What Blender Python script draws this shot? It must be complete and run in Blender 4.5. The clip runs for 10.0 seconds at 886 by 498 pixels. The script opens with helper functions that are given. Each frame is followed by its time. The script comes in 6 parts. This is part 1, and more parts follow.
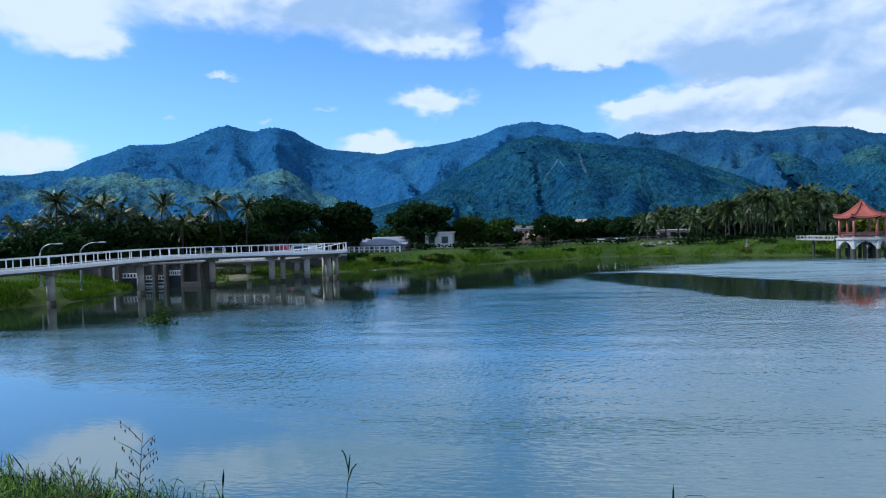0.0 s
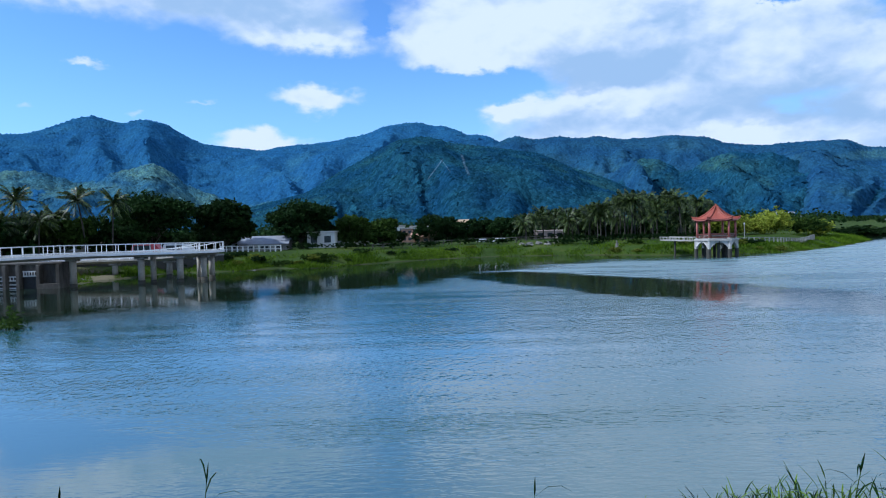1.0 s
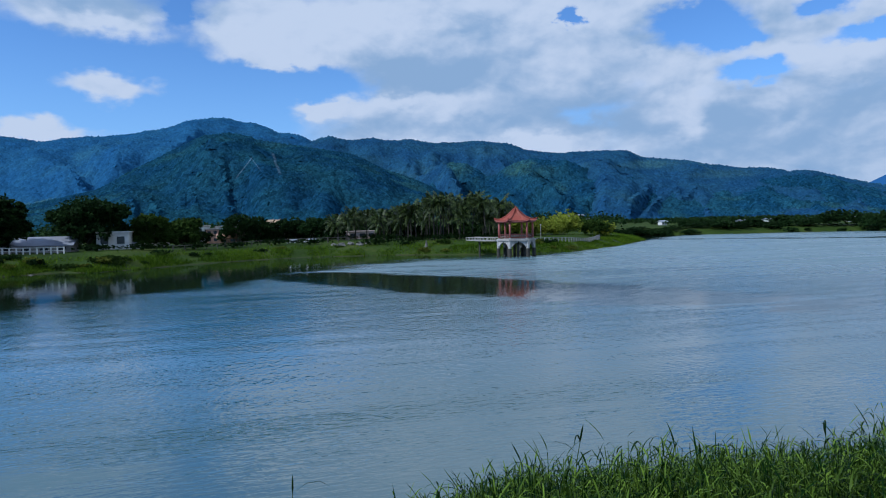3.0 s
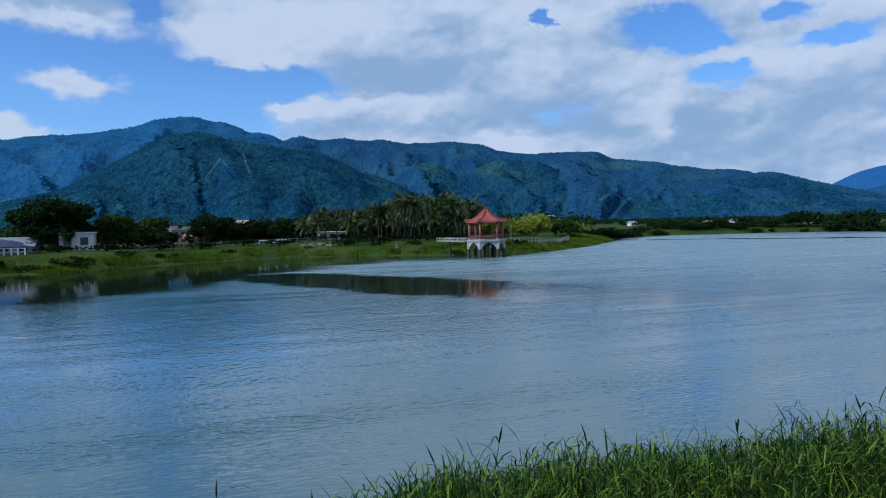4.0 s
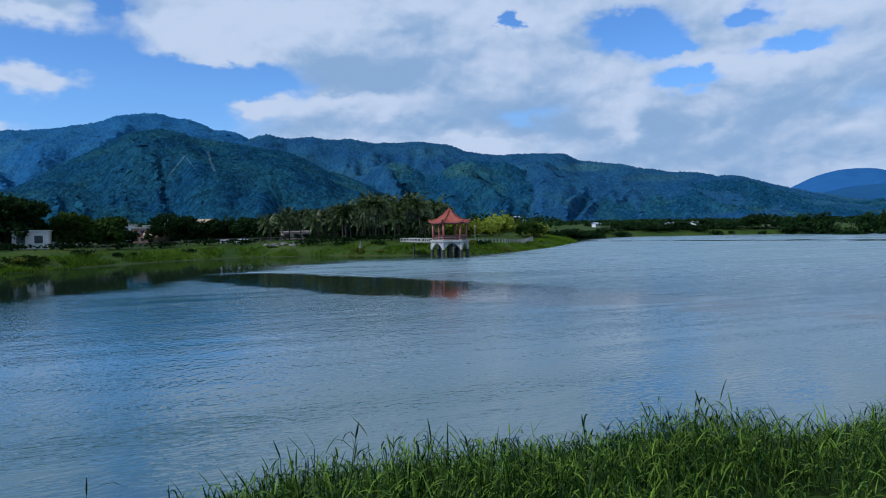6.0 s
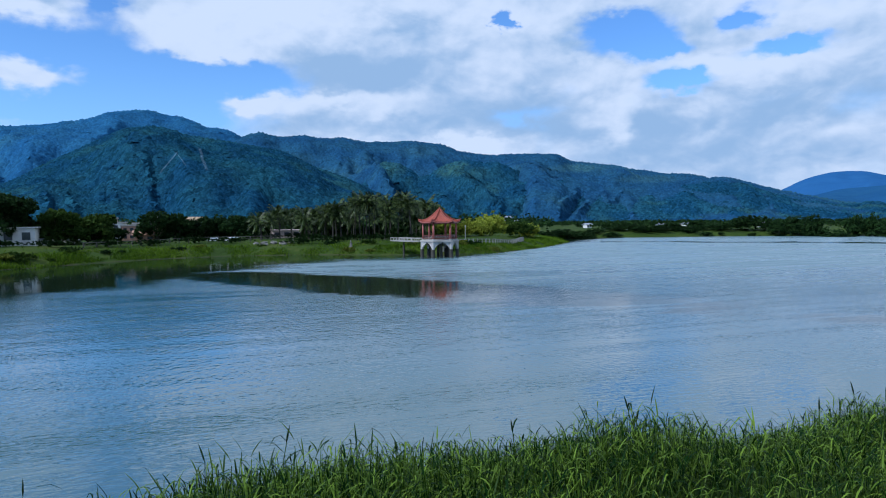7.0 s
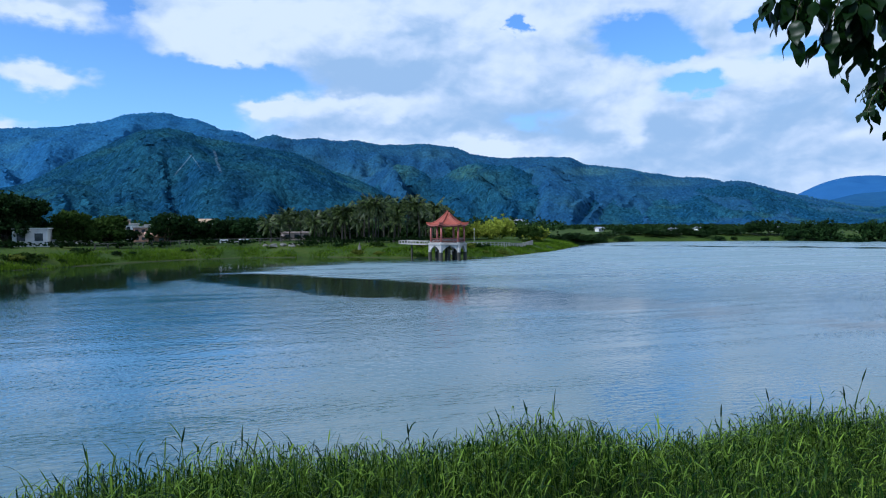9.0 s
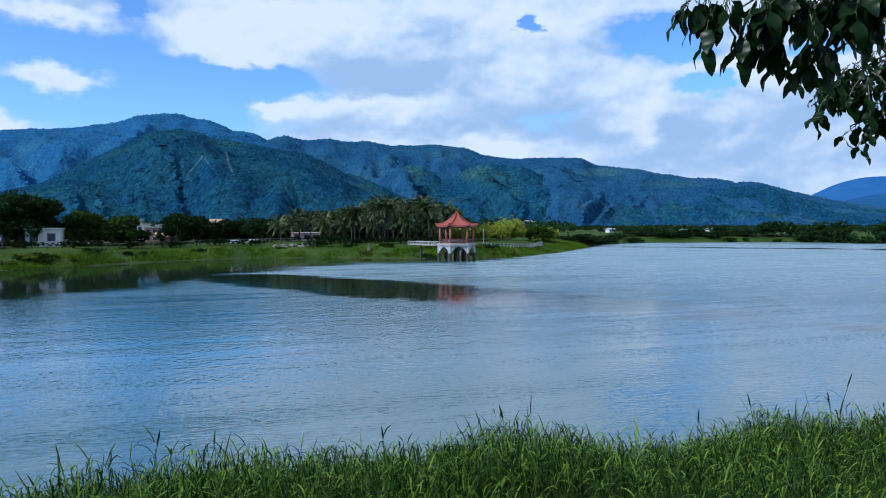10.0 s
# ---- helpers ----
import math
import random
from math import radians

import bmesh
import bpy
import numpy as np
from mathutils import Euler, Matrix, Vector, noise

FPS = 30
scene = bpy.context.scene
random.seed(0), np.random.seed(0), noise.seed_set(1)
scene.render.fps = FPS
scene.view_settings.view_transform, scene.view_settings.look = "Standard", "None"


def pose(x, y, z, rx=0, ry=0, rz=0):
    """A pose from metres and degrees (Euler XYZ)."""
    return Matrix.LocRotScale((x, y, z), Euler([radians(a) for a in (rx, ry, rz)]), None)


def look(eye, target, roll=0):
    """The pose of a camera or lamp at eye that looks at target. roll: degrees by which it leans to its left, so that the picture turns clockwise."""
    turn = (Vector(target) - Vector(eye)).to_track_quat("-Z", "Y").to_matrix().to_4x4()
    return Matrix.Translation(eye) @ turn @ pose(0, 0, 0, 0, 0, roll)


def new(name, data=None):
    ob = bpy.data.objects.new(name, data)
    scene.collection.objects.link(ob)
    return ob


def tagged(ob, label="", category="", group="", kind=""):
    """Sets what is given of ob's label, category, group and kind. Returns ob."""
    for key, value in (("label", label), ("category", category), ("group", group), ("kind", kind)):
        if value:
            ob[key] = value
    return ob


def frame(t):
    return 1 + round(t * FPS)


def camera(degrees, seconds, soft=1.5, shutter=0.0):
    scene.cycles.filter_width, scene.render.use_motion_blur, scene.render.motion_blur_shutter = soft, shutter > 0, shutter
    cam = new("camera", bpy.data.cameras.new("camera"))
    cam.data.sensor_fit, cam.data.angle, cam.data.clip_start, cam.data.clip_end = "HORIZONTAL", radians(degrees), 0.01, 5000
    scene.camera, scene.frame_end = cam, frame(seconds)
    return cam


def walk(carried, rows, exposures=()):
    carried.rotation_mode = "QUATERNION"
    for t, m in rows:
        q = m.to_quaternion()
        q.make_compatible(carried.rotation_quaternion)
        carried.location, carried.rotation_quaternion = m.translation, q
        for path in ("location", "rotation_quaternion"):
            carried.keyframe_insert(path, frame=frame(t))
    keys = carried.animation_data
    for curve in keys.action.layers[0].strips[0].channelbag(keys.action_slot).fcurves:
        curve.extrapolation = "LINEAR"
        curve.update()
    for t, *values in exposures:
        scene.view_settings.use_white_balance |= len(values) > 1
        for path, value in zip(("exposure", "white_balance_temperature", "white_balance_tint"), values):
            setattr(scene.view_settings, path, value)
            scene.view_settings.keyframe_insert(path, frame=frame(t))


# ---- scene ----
PATH = [
    (0, (1.948, 0.697, 5.22), (1.638, 2.672, 5.166), -1.9),
    (0.5, (1.989, 0.731, 5.226), (1.851, 2.726, 5.167), -1.6),
    (1, (2.056, 0.751, 5.209), (2.082, 2.75, 5.144), -1.5),
    (1.5, (2.117, 0.792, 5.189), (2.308, 2.782, 5.12), -1.2),
    (2, (2.167, 0.749, 5.179), (2.519, 2.716, 5.107), -1.1),
    (2.5, (2.292, 0.732, 5.161), (2.766, 2.673, 5.088), -1.3),
    (3, (2.421, 0.714, 5.155), (2.979, 2.633, 5.079), -1.3),
    (4.5, (2.846, 0.507, 5.168), (3.503, 2.395, 5.092), -1.2),
    (5, (2.976, 0.379, 5.172), (3.659, 2.258, 5.095), -1.1),
    (5.5, (3.115, 0.279, 5.178), (3.82, 2.15, 5.103), -1.1),
    (6, (3.266, 0.221, 5.176), (3.989, 2.084, 5.099), -0.9),
    (7.5, (3.767, -0.115, 5.238), (4.513, 1.739, 5.159), -0.4),
    (8, (3.944, -0.222, 5.239), (4.681, 1.636, 5.165), -0.3),
    (8.5, (4.121, -0.232, 5.221), (4.844, 1.631, 5.149), -0.2),
    (9, (4.267, -0.271, 5.225), (4.976, 1.598, 5.155), -0.2),
    (9.5, (4.372, -0.304, 5.241), (5.066, 1.571, 5.172), -0.1),
    (10, (4.479, -0.35, 5.244), (5.159, 1.529, 5.176), -0.1),
]
cam = camera(65.8, 10.0, soft=1.1)
walk(cam, [(t, look(eye, target, roll)) for t, eye, target, roll in PATH],
     [(0, 0.2, 5450, 10), (1.5, 0.2, 5450, 10), (2.5, -0.2, 5450, 10), (3.0, -0.26, 5450, 10), (4.5, -0.28, 5450, 10), (6.0, -0.26, 5450, 10), (7.5, 0.1, 5450, 10), (10.0, 0.14, 5450, 10)])

# ---- light: broken clouds, high sun beyond the lake ----
SUN_AZ, SUN_EL = -100.0, 42.0
sun = new("sun", bpy.data.lights.new("sun", "SUN"))
sun.data.energy, sun.data.angle, sun.data.color = 4.3, radians(0.6), (1.0, 0.95, 0.86)
sun.matrix_world = look((0, 0, 300), (-300 * math.sin(radians(SUN_AZ)) * math.cos(radians(SUN_EL)),
                                      -300 * math.cos(radians(SUN_AZ)) * math.cos(radians(SUN_EL)),
                                      300 - 300 * math.sin(radians(SUN_EL))))


class Nodes:
    """Small helper to write node trees."""
    def __init__(self, tree):
        self.t, self.n, self.l = tree, tree.nodes, tree.links

    def link(self, a, b):
        self.l.new(a, b)

    def put(self, socket, v):
        if isinstance(v, bpy.types.NodeSocket):
            self.l.new(v, socket)
        else:
            socket.default_value = v

    def math(self, op, *a, clamp=False):
        n = self.n.new("ShaderNodeMath")
        n.operation, n.use_clamp = op, clamp
        for s, v in zip(n.inputs, a):
            self.put(s, v)
        return n.outputs[0]

    def vec(self, op, *a):
        n = self.n.new("ShaderNodeVectorMath")
        n.operation = op
        for s, v in zip(n.inputs, a):
            self.put(s, v)
        return n.outputs["Value"] if op in ("LENGTH", "DOT_PRODUCT") else n.outputs[0]

    def noise(self, vector, scale, detail=4.0, rough=0.55, distortion=0.0):
        n = self.n.new("ShaderNodeTexNoise")
        if vector is not None:
            self.put(n.inputs["Vector"], vector)
        for k, v in (("Scale", scale), ("Detail", detail), ("Roughness", rough), ("Distortion", distortion)):
            self.put(n.inputs[k], v)
        return n.outputs["Fac"]

    def step(self, v, lo, hi, a=0.0, b=1.0):
        n = self.n.new("ShaderNodeMapRange")
        n.interpolation_type = "SMOOTHSTEP"
        for s, x in zip(n.inputs[:5], (v, lo, hi, a, b)):
            self.put(s, x)
        return n.outputs[0]

    def mix(self, fac, a, b, blend="MIX"):
        n = self.n.new("ShaderNodeMix")
        n.data_type, n.blend_type = "RGBA", blend
        self.put(n.inputs[0], fac)
        self.put(n.inputs[6], a if isinstance(a, bpy.types.NodeSocket) else (*a, 1))
        self.put(n.inputs[7], b if isinstance(b, bpy.types.NodeSocket) else (*b, 1))
        return n.outputs[2]


def make_world():
    world = bpy.data.worlds.new("sky")
    scene.world = world
    world.use_nodes = True
    N = Nodes(world.node_tree)
    N.n.clear()
    out, bg = N.n.new("ShaderNodeOutputWorld"), N.n.new("ShaderNodeBackground")
    N.link(bg.outputs[0], out.inputs[0])
    sky = N.n.new("ShaderNodeTexSky")
    sky.sky_type, sky.sun_disc = "NISHITA", False
    sky.sun_elevation, sky.sun_rotation = radians(SUN_EL), radians(SUN_AZ)
    sky.air_density, sky.dust_density, sky.ozone_density = 1.0, 0.4, 3.0
    d = N.n.new("ShaderNodeTexCoord").outputs["Generated"]
    sep = N.n.new("ShaderNodeSeparateXYZ")
    N.link(d, sep.inputs[0])
    x, y, z = sep.outputs
    az = N.math("MULTIPLY", N.math("ARCTAN2", x, y), 57.296)
    el = N.math("MULTIPLY", N.math("ARCSINE", z), 57.296)
    comb = N.n.new("ShaderNodeCombineXYZ")
    N.link(az, comb.inputs[0])
    N.link(el, comb.inputs[1])
    p = comb.outputs[0]
    # billows: noise that is wider than high
    q = N.vec("MULTIPLY", p, (0.085, 0.14, 1.0))
    big = N.noise(q, 1.0, 6.0, 0.5, 0.15)
    fine = N.noise(N.vec("ADD", q, (7.3, 1.9, 4.0)), 2.8, 6.0, 0.52, 0.1)
    shade = N.noise(N.vec("ADD", q, (3.1, 5.5, 2.0)), 1.1, 5.0, 0.5, 0.15)
    wv = N.n.new("ShaderNodeTexNoise")
    N.put(wv.inputs["Vector"], q)
    N.put(wv.inputs["Scale"], 2.6)
    N.put(wv.inputs["Detail"], 5.0)
    warp = N.vec("MULTIPLY", N.vec("SUBTRACT", wv.outputs["Color"], (0.5, 0.5, 0.5)), (4.2, 2.3, 0.0))
    wf = N.n.new("ShaderNodeTexNoise")
    N.put(wf.inputs["Vector"], q)
    N.put(wf.inputs["Scale"], 9.0)
    N.put(wf.inputs["Detail"], 6.0)
    puff = N.vec("MULTIPLY", N.vec("SUBTRACT", wf.outputs["Color"], (0.5, 0.5, 0.5)), (1.9, 1.3, 0.0))
    pw = N.vec("ADD", N.vec("ADD", p, warp), puff)

    def blobs(rows):
        total = None
        for a, e, ra, re, w in rows:
            v = N.vec("MULTIPLY", N.vec("SUBTRACT", pw, (a, e, 0.0)), (1 / ra, 1 / re, 0.0))
            g = N.math("MULTIPLY", N.math("EXPONENT", N.math("MULTIPLY", N.vec("DOT_PRODUCT", v, v), -1.0)), w)
            total = g if total is None else N.math("ADD", total, g)
        return total
    # cloud banks (+) and blue gaps (-): azimuth, elevation, half widths, weight
    cover = blobs(CLOUDS)
    base = N.math("ADD", N.step(az, -5.0, 13.0, 0.0, 0.72), N.math("MULTIPLY", N.step(el, 17.0, 26.0), N.step(az, -5.0, 13.0, 0.42, -0.12)))
    dens = N.math("ADD", N.math("ADD", base, cover), N.math("ADD", N.math("MULTIPLY", N.math("SUBTRACT", big, 0.5), 0.6), N.math("MULTIPLY", N.math("SUBTRACT", fine, 0.5), 0.55)))
    alpha = N.step(dens, 0.16, 0.70)
    thick = N.step(N.math("ADD", N.math("ADD", N.math("MULTIPLY", N.math("SUBTRACT", shade, 0.5), 1.7), N.math("MULTIPLY", N.math("SUBTRACT", fine, 0.5), 0.8)), blobs(GREYS)), -0.65, 0.95)
    # undersides: denser cloud just above makes a spot grey, thinner makes it bright
    lift = None
    for sc, off, k in ((1.5, 0.16, 1.5), (4.0, 0.07, 0.7)):
        here = N.noise(q, sc, 5.0, 0.5, 0.4)
        above = N.noise(N.vec("ADD", q, (-0.4 * off, off, 0.0)), sc, 5.0, 0.5, 0.4)
        g = N.math("MULTIPLY", N.math("SUBTRACT", above, here), k)
        lift = g if lift is None else N.math("ADD", lift, g)
    thick = N.step(N.math("ADD", thick, lift), 0.0, 1.0)
    white = N.mix(thick, CLOUD_WHITE, CLOUD_GREY)
    blue = N.mix(1.0, sky.outputs[0], SKY_TINT, "MULTIPLY")
    low = N.step(el, 2.0, 16.0, 1.0, 0.0)
    blue = N.mix(N.math("MULTIPLY", low, 0.35), blue, SKY_LOW)
    col = N.mix(alpha, blue, white)
    N.link(col, bg.inputs[0])
    bg.inputs[1].default_value = 0.1


CLOUDS = [(-38.5, 16.6, 5.5, 2.2, 1.0), (-35.4, 14.5, 2.4, 1.0, 0.6), (-27, 17.9, 5.5, 1.5, 0.75), (-15, 17.9, 9, 2.3, 1.0), (-9.5, 15.3, 4.8, 1.2, 0.75), (-4.2, 16.8, 0.7, 1.4, -0.7),
          (-9.3, 10.7, 4.0, 1.0, 1.0), (-14.2, 7.3, 3.4, 0.75, 1.0), (-39.8, 6.2, 3.4, 1.4, 1.05), (-26.2, 12.6, 1.3, 0.22, 0.5), (-17.8, 10.5, 1.2, 0.22, 0.4), (-30.3, 9.4, 1.0, 0.28, 0.4), (-23.3, 9.4, 1.0, 0.25, 0.35),
          (0.5, 15.4, 3.6, 2.2, 0.85), (4.5, 15.2, 4, 2.0, 0.7), (3.5, 13.3, 4.0, 0.5, 0.4), (5.0, 11.4, 5.5, 1.2, -0.85), (6.8, 9.5, 2.6, 0.6, 0.75), (0, 9.3, 4.5, 1.6, -0.5), (14, 9.6, 4.0, 1.3, 0.5), (27.0, 16.0, 0.62, 0.6, -1.5),
          (36.8, 14.9, 3.0, 1.1, -1.5), (39.6, 13.4, 2.0, 0.7, -1.2), (41.0, 10.7, 2.0, 0.75, -1.35), (45.4, 14.7, 1.2, 0.7, -1.1), (48.5, 12.6, 2.6, 0.5, -1.0), (28, 8.6, 3.4, 0.8, -0.42), (24.4, 6.4, 2.2, 0.7, 0.5), (20, 13, 9, 5, 0.3)]
GREYS = [(42, 5.2, 13, 1.7, 0.45), (26, 7.4, 9, 1.0, 0.35), (-16, 17.6, 7, 1.4, 1.0), (17, 12.2, 6, 1.7, 1.1), (21, 15.2, 5, 1.1, 0.55), (30, 9.5, 5, 1.2, 0.5), (47, 8.5, 6, 1.5, 0.7), (17, 8.0, 5, 1.0, 0.6), (4, 15, 5, 1.6, -0.7), (13, 10.2, 4, 0.6, -0.9), (24.4, 6.5, 2.6, 0.7, -1.3), (36, 7.2, 1.6, 1.2, -0.9),
         (-9.5, 14.8, 4, 0.7, -1.0), (-9.6, 10.9, 4.5, 1.2, -1.8), (-14.5, 7.5, 4.5, 1.2, -1.8), (-40, 6.7, 5, 2, -1.6), (6.8, 9.8, 3.2, 0.9, -1.3), (-38, 15.5, 6, 2, -0.8), (33.5, 14.6, 2.6, 1.3, 0.9), (39.5, 7.6, 3.5, 1.0, 0.8), (42, 12.0, 4, 0.7, -0.6), (12, 17, 6, 1.0, -0.5)]
CLOUD_WHITE, CLOUD_GREY = (7.0, 7.5, 8.3), (3.45, 4.8, 6.5)
SKY_TINT, SKY_LOW = (1.0, 1.28, 1.60), (3.8, 6.4, 10.0)
make_world()

# ---- materials ----
def surface(name, cols, scale=1.0, rough=0.7, bump=0.3, fine=6.0, metal=0.0, spread=0.12, spec=0.4, space="Object", stretch=(1, 1, 1), detail=5.0):
    """A grained surface: two scales of colour variation, fine relief, and a shift of tone from piece to piece."""
    m = bpy.data.materials.new(name)
    m.use_nodes = True
    N = Nodes(m.node_tree)
    b = m.node_tree.nodes["Principled BSDF"]
    tc = N.n.new("ShaderNodeTexCoord").outputs[space]
    v = N.vec("MULTIPLY", tc, stretch)
    a = N.noise(v, scale, detail, 0.6)
    f = N.noise(v, scale * fine, 4.0, 0.6)
    ramp = N.n.new("ShaderNodeValToRGB")
    e = ramp.color_ramp.elements
    e[0].position, e[1].position = 0.3, 0.7
    e[0].color, e[1].color = (*cols[0], 1), (*cols[-1], 1)
    if len(cols) == 3:
        k = e.new(0.5)
        k.color = (*cols[1], 1)
    N.link(N.math("ADD", N.math("MULTIPLY", a, 0.65), N.math("MULTIPLY", f, 0.35)), ramp.inputs[0])
    rnd = N.n.new("ShaderNodeObjectInfo").outputs["Random"]
    tone = N.math("ADD", 1 - spread, N.math("MULTIPLY", rnd, 2 * spread))
    hsv = N.n.new("ShaderNodeHueSaturation")
    N.link(ramp.outputs[0], hsv.inputs["Color"])
    N.link(tone, hsv.inputs["Value"])
    N.link(hsv.outputs[0], b.inputs["Base Color"])
    N.put(b.inputs["Roughness"], N.math("ADD", rough - 0.08, N.math("MULTIPLY", f, 0.16)))
    b.inputs["Metallic"].default_value = metal
    b.inputs["Specular IOR Level"].default_value = spec
    if bump:
        bp = N.n.new("ShaderNodeBump")
        bp.inputs["Strength"].default_value = bump
        bp.inputs["Distance"].default_value = 0.03 / max(scale, 0.05)
        N.link(f, bp.inputs["Height"])
        N.link(bp.outputs[0], b.inputs["Normal"])
    return m


def leaf_surface(name, cols, scale, rough=0.5, through_light=0.35, spread=0.15, island=0.35, spec=0.3, lo=0.2, hi=0.8):
    """Foliage: each leaf or clump differs, and some light passes through."""
    m = bpy.data.materials.new(name)
    m.use_nodes = True
    N = Nodes(m.node_tree)
    b = m.node_tree.nodes["Principled BSDF"]
    geo = N.n.new("ShaderNodeNewGeometry")
    a = N.noise(N.n.new("ShaderNodeTexCoord").outputs["Object"], scale, 3.0)
    ramp = N.n.new("ShaderNodeValToRGB")
    e = ramp.color_ramp.elements
    e[0].position, e[1].position = lo, hi
    e[0].color, e[1].color = (*cols[0], 1), (*cols[-1], 1)
    N.link(N.math("ADD", N.math("MULTIPLY", a, 1 - island), N.math("MULTIPLY", geo.outputs["Random Per Island"], island)), ramp.inputs[0])
    rnd = N.n.new("ShaderNodeObjectInfo").outputs["Random"]
    hsv = N.n.new("ShaderNodeHueSaturation")
    N.link(ramp.outputs[0], hsv.inputs["Color"])
    N.link(N.math("ADD", 1 - spread, N.math("MULTIPLY", rnd, 2 * spread)), hsv.inputs["Value"])
    N.link(hsv.outputs[0], b.inputs["Base Color"])
    b.inputs["Roughness"].default_value = rough
    b.inputs["Specular IOR Level"].default_value = spec
    if through_light:
        tr = N.n.new("ShaderNodeBsdfTranslucent")
        N.link(hsv.outputs[0], tr.inputs[0])
        mx = N.n.new("ShaderNodeMixShader")
        mx.inputs[0].default_value = through_light
        N.link(b.outputs[0], mx.inputs[1])
        N.link(tr.outputs[0], mx.inputs[2])
        N.link(mx.outputs[0], m.node_tree.nodes["Material Output"].inputs[0])
    return m


def water_surface():
    m = bpy.data.materials.new("lake_water")
    m.use_nodes = True
    N = Nodes(m.node_tree)
    b = m.node_tree.nodes["Principled BSDF"]
    p = N.n.new("ShaderNodeTexCoord").outputs["Object"]
    silt = N.noise(p, 0.05, 4.0)
    sep = N.n.new("ShaderNodeSeparateXYZ")
    N.link(p, sep.inputs[0])
    x, y = sep.outputs[0], sep.outputs[1]
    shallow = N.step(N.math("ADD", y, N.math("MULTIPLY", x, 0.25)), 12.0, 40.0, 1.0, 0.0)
    # Dark olive base paints the reflected bank and trees into calm water.
    dark_mirror = N.mix(silt, (0.008, 0.016, 0.010), (0.014, 0.024, 0.014))
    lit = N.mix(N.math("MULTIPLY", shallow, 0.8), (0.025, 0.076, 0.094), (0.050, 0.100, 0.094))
    b.inputs["IOR"].default_value = 1.95  # above real water, to brighten the reflected sky
    b.inputs["Specular IOR Level"].default_value = 0.5
    # wind: ruffled middle; a calm lane, calm water under the village shore and close to the bank
    big = N.math("SUBTRACT", N.noise(N.vec("MULTIPLY", p, (0.05, 0.10, 1.0)), 1.0, 5.0, 0.6, 0.5), 0.5)
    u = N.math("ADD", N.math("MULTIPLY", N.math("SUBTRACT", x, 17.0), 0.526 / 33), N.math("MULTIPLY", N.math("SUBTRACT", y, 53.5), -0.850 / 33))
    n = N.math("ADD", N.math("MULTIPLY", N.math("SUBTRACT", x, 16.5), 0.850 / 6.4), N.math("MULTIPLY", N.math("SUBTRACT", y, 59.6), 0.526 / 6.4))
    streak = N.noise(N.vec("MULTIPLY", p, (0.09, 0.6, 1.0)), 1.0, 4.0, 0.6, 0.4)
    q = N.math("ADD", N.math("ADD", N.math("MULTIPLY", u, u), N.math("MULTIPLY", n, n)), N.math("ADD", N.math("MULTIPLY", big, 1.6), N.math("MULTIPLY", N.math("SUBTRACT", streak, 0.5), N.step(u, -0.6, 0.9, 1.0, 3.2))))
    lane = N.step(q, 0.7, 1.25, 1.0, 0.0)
    yn = N.math("ADD", y, N.math("MULTIPLY", big, 9.0))
    close = N.step(N.math("ADD", N.math("ADD", y, N.math("ADD", N.math("MULTIPLY", big, 5.0), N.math("MULTIPLY", N.math("SUBTRACT", streak, 0.5), 5.0))), N.math("MULTIPLY", N.math("MINIMUM", x, 0.0), 0.4)), 15.6, 19.2, 1.0, 0.0)
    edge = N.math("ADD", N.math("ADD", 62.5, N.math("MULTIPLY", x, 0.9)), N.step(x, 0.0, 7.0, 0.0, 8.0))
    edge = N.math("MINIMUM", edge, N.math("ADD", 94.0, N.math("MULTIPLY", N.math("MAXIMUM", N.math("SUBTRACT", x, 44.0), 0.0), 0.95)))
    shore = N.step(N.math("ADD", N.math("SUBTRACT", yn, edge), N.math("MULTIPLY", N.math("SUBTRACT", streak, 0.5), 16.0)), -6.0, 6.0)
    far_end = N.step(u, 0.25, 0.6)
    band = N.math("MULTIPLY", N.step(x, 85.0, 110.0), N.step(N.math("ABSOLUTE", N.math("SUBTRACT", N.math("ADD", N.math("SQRT", N.math("ADD", N.math("MULTIPLY", x, x), N.math("MULTIPLY", y, y))), N.math("MULTIPLY", big, 26.0)), 176.0)), 2.5, 7.0, 1.0, 0.0))
    dim = N.math("MAXIMUM", N.math("MAXIMUM", shore, N.math("MULTIPLY", lane, far_end)), band)
    # IOR set by zone to darken or brighten the reflection.
    N.put(b.inputs["IOR"], N.math("ADD", N.math("SUBTRACT", 1.90, N.math("MULTIPLY", dim, 0.57)), N.math("MULTIPLY", close, 0.38)))
    calm = N.math("MAXIMUM", N.math("MAXIMUM", N.math("MULTIPLY", lane, N.math("SUBTRACT", 0.985, N.math("MULTIPLY", far_end, 0.12))), N.math("MULTIPLY", close, N.step(x, -6.0, 5.0, 0.985, 0.74))), N.math("MAXIMUM", shore, band))
    # Farther water gets a paler blue base, painted in for reflected sky.
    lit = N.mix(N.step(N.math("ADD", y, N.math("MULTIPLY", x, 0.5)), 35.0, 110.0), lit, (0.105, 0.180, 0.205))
    N.put(b.inputs["Base Color"], N.mix(N.math("MAXIMUM", lane, shore), lit, dark_mirror))
    gusts = N.step(N.noise(N.vec("MULTIPLY", p, (0.03, 0.08, 1.0)), 1.0, 3.0, 0.5, 0.4), 0.35, 0.65, 0.7, 1.2)
